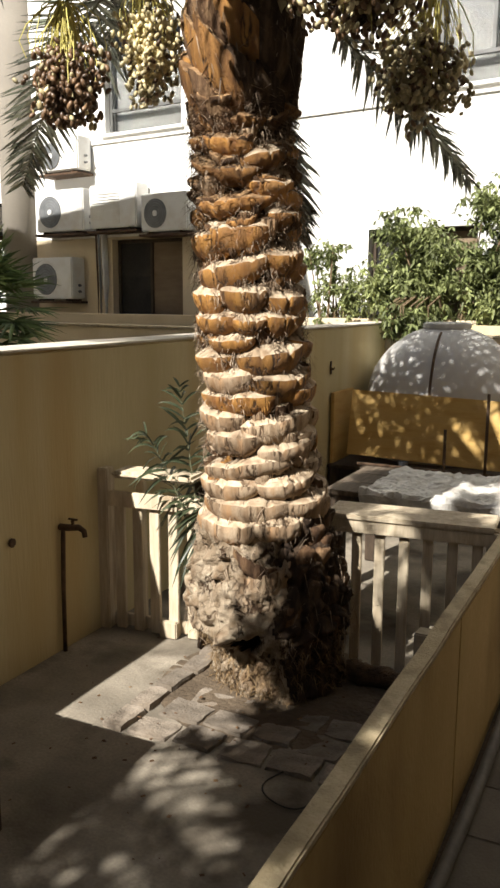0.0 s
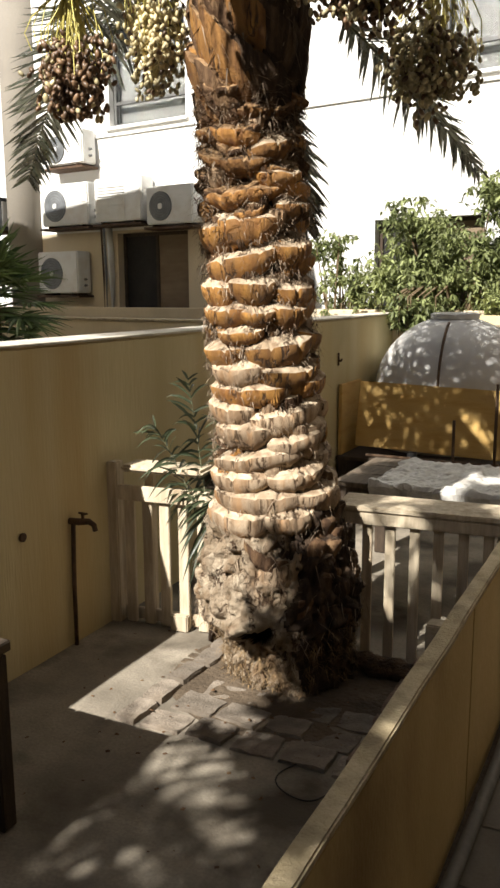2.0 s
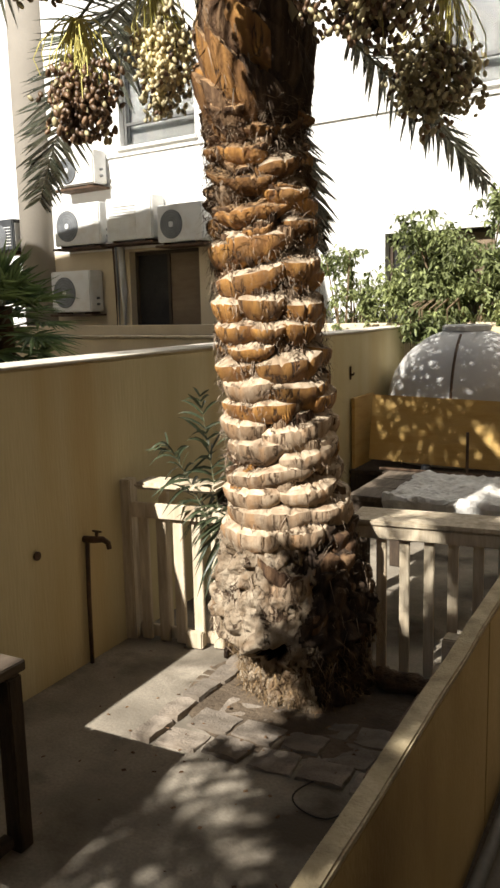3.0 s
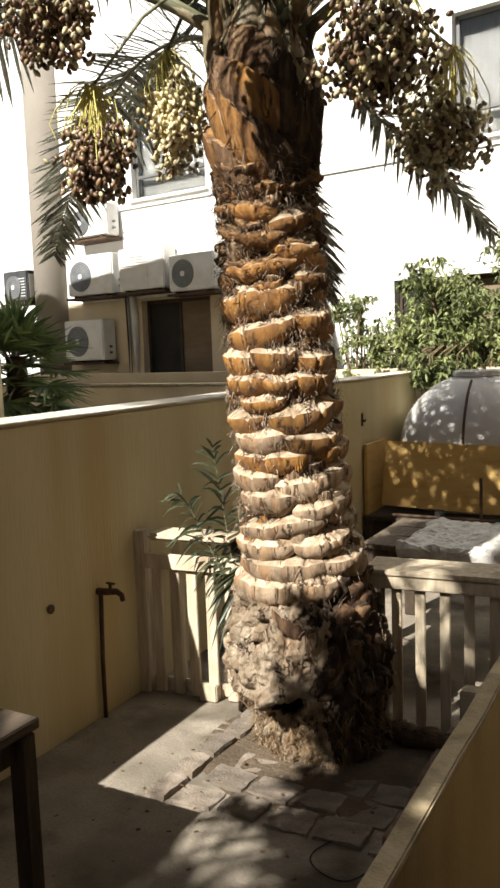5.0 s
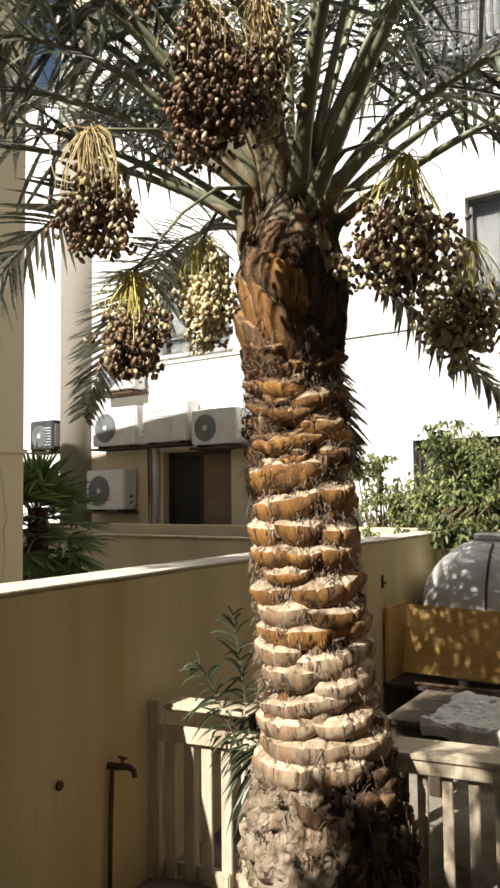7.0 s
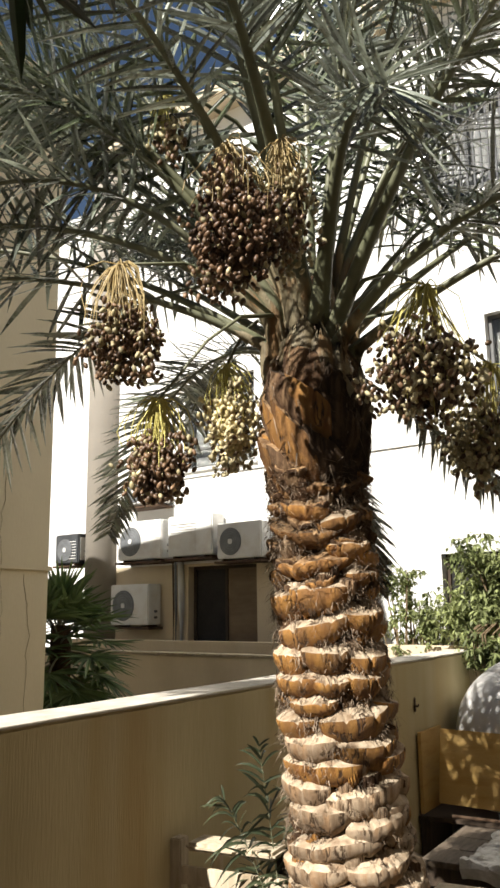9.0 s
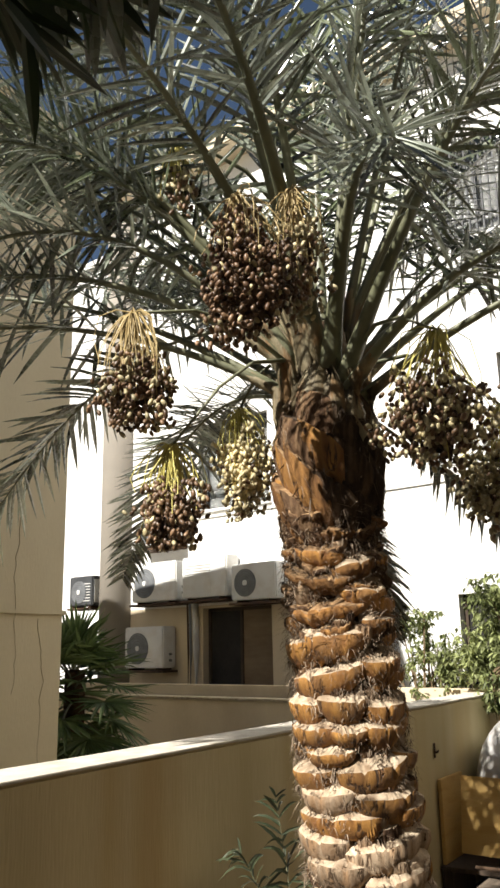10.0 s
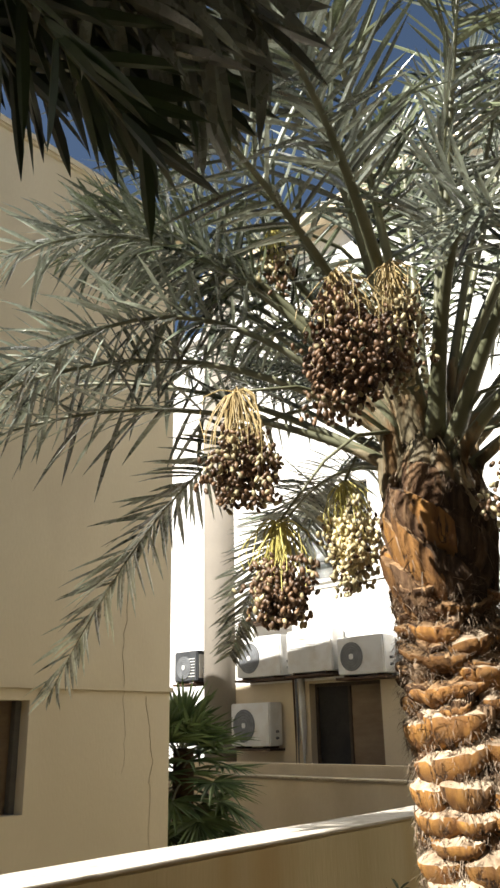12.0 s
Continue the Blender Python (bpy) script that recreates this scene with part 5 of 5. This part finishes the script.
def bush(name, origin, lobes, leaves, size, seed, label):
    """Twigs from a stem to many uneven clumps of small leaves."""
    rnd = random.Random(seed)
    whole = thing(name, pose(*origin), label, "bush")
    twigs, crown_leaves = Pile(), Pile()
    for cx, cy, cz, r in lobes:
        tip = Vector((cx, cy, cz))
        mid = Vector((cx * 0.5, cy * 0.5, cz * 0.55)) + Vector((rnd.uniform(-0.1, 0.1), rnd.uniform(-0.1, 0.1), 0))
        if cy < -0.5:  # a shoot that hangs over the wall
            v, f = tube([Vector((0, 0, 0)), Vector((cx * 0.7, -0.1, 1.3)), Vector((cx, -0.35, 1.72)), Vector((cx, cy - 0.02, 1.62)), tip], [0.03, 0.016, 0.012, 0.008, 0.004], 5)
        else:
            v, f = tube([Vector((0, 0, 0)), mid, tip], [0.03, 0.018, 0.006], 5)
        twigs.add(v, f)
        for _ in range(int(leaves * r * r)):
            spray = Vector((rnd.gauss(0, 1), rnd.gauss(0, 1), rnd.gauss(0, 1))).normalized() * r * rnd.uniform(0.25, 1.12)
            if noise.noise((tip + spray) * 4.5) < -0.16:
                continue
            root = tip + spray
            for _ in range(4):
                way = Vector((rnd.uniform(-1, 1), rnd.uniform(-1, 1), rnd.uniform(-1.3, 0.25))).normalized()
                normal = Vector((rnd.uniform(-0.6, 0.6), rnd.uniform(-0.6, 0.6), 1)).normalized()
                blade(crown_leaves, root + way * 0.01, way, normal, size * rnd.uniform(0.7, 1.3), size * 0.24, 0.2, 2, 0.2)
    under("branch_work", twigs.mesh("branch_work", twig), whole, kind="stuff")
    under("crown", crown_leaves.mesh("crown", bush_green), whole, kind="stuff")


lobes = []
rnd = random.Random(31)
for i in range(76):
    x = rnd.uniform(-0.75, 2.2)
    lobes.append((x, rnd.uniform(-0.3, 0.35), rnd.uniform(1.45, 2.62 + 0.30 * math.sin(2.1 * x + 0.4)), rnd.uniform(0.20, 0.36)))
lobes += [(-0.40, -0.80, 1.58, 0.15), (-0.42, -0.78, 1.36, 0.15), (-0.36, -0.82, 1.24, 0.12), (-0.26, -0.78, 1.46, 0.16), (-0.12, -0.80, 1.52, 0.16), (-0.34, -0.76, 1.12, 0.13), (-0.28, -0.80, 1.30, 0.15), (-0.18, -0.80, 1.38, 0.15), (-0.02, -0.76, 1.46, 0.14)]
bush("bush", (-1.95, 8.6, 0), lobes, 2300, 0.062, 5, "sunlit leafy green bush behind the yard wall")
lobes = [(rnd.uniform(-0.35, 0.3), rnd.uniform(-0.15, 0.15), rnd.uniform(1.4, 2.3), rnd.uniform(0.14, 0.26)) for _ in range(20)]
bush("bush", (-3.3, 8.7, 0), lobes, 1500, 0.06, 6, "thin climbing bush against the white facade")

# ---------------------------------------------------------------- paving round the palm and in the passage
pit = thing("pavement", Matrix(), "uneven worn pavers edging the palm's bed", "paving", kind="structure")
rnd = random.Random(77)


def paver(name, x, y, w, d, h, turn, mat):
    bm = bmesh.new()
    bmesh.ops.create_cube(bm, size=2.0)
    bmesh.ops.subdivide_edges(bm, edges=bm.edges[:], cuts=3, use_grid_fill=True)
    for vert in bm.verts:
        p = vert.co
        soft = 1 - 0.025 * (p.x * p.x * p.y * p.y + p.x * p.x * p.z * p.z + p.y * p.y * p.z * p.z)
        vert.co = Vector((p.x * w * 0.485, p.y * d * 0.485, (p.z + 1) / 2 * (h + 0.02) - 0.02)) * soft
        vert.co += 0.011 * noise.noise_vector(vert.co * 17 + Vector((x * 7, y * 7, 0)))
    ob = part(name, bm, mat, pit)
    ob.matrix_local = pose(x, y, 0, rnd.uniform(-1.5, 1.5), rnd.uniform(-1.5, 1.5), turn)


for k in range(5):  # kerb of narrow bricks beside the lit floor
    paver("brick", -1.765 + 0.008 * k + rnd.uniform(-0.008, 0.008), 2.45 + 0.185 * k, 0.10, 0.178, 0.024 + rnd.uniform(-0.010, 0.008), rnd.uniform(-4, 4), stone)
for row in range(3):
    for k in range(5):  # flat slabs before the palm
        paver("paver", -1.61 + 0.20 * k + 0.05 * row, 2.45 + 0.16 * row + rnd.uniform(-0.008, 0.008), 0.196 - 0.03 * rnd.random(), 0.157 - 0.02 * rnd.random(), 0.010 + rnd.uniform(-0.006, 0.008), rnd.uniform(-5, 5), stone)
for row in range(2):
    for k in range(5):  # bricks towards the parapet
        paver("brick", -0.80 + 0.135 * row + rnd.uniform(-0.006, 0.006), 2.52 + 0.195 * k + 0.06 * row, 0.125, 0.19, 0.044 + rnd.uniform(-0.01, 0.012), rnd.uniform(-4, 4), brick_red)

bm = bmesh.new()
bmesh.ops.create_circle(bm, cap_ends=True, radius=1.0, segments=48)
bmesh.ops.inset_region(bm, faces=bm.faces[:], thickness=0.25)
bmesh.ops.poke(bm, faces=[face for face in bm.faces if len(face.verts) > 4])
bmesh.ops.subdivide_edges(bm, edges=bm.edges[:], cuts=4, use_grid_fill=True)
for vert in bm.verts:
    q = vert.co.length
    vert.co = Vector((-1.33 + 0.52 * vert.co.x, 2.98 + 0.50 * vert.co.y, 0.002 + 0.010 * (1 - q) ** 0.5 if q < 1 else -0.005))
    vert.co.z += 0.006 * noise.noise(vert.co * 14) * (q < 0.98)
part("soil_bed", bm, soil, pit, "dark crumbly soil at the palm's foot")
litter = thing("leaf_litter", Matrix(), "dry leaf scraps and small stones strewn on the yard floor", "litter", kind="stuff")
chips = Pile()
for i in range(150):
    near = i < 90
    x, y = (-1.33 + rnd.gauss(0, 0.38), 2.65 + rnd.gauss(0, 0.28)) if near else (rnd.uniform(-2.3, -0.5), rnd.uniform(0.6, 3.3))
    size, a = rnd.uniform(0.002, 0.009), rnd.uniform(0, 6.28)
    base = Vector((x, y, 0.020 if near and -1.8 < x < -0.55 and y > 2.42 else 0.002))
    e, n = Vector((math.cos(a), math.sin(a), 0)) * size, Vector((-math.sin(a), math.cos(a), 0)) * size * rnd.uniform(0.25, 0.9)
    top = base + Vector((0, 0, size * rnd.uniform(0.3, 0.8)))
    chips.add([base - e - n, base + e - n, base + e + n, base - e + n, top - e * 0.4, top + e * 0.5], [(0, 1, 5, 4), (1, 2, 5), (2, 3, 4, 5), (3, 0, 4)])
under("scrap", chips.mesh("scrap", boot_dark), litter, kind="stuff")

cable = thing("cable", Matrix(), "thin dark cable lying in a loop on the yard floor", "cable")
bend = [Vector((-0.945 + 0.11 * math.cos(a) + 0.012 * math.sin(3 * a), 2.33 + 0.125 * math.sin(a), 0.008)) for a in np.linspace(2.3, 7.2, 34)]
v, f = tube(bend, [0.0028] * len(bend), 6)
under("sheathing", mesh_of("sheathing", v, f, dark_void, smooth=True), cable)

passage = thing("passage_paving", Matrix(), "grimy grey-brown square tiles of the side passage", "paving", kind="structure")
tile_mesh = bpy.data.meshes.new("tile")
bm = block(-0.148, 0.148, -0.148, 0.148, -0.04, 0.0, 0.003)
bm.to_mesh(tile_mesh)
bm.free()
tile_mesh.materials.append(tile_pale)
for i in range(6):
    for j in range(18):
        ob = under("tile", tile_mesh, passage)
        ob.matrix_local = pose(-0.26 + 0.30 * i, -1.7 + 0.30 * j, -0.002)
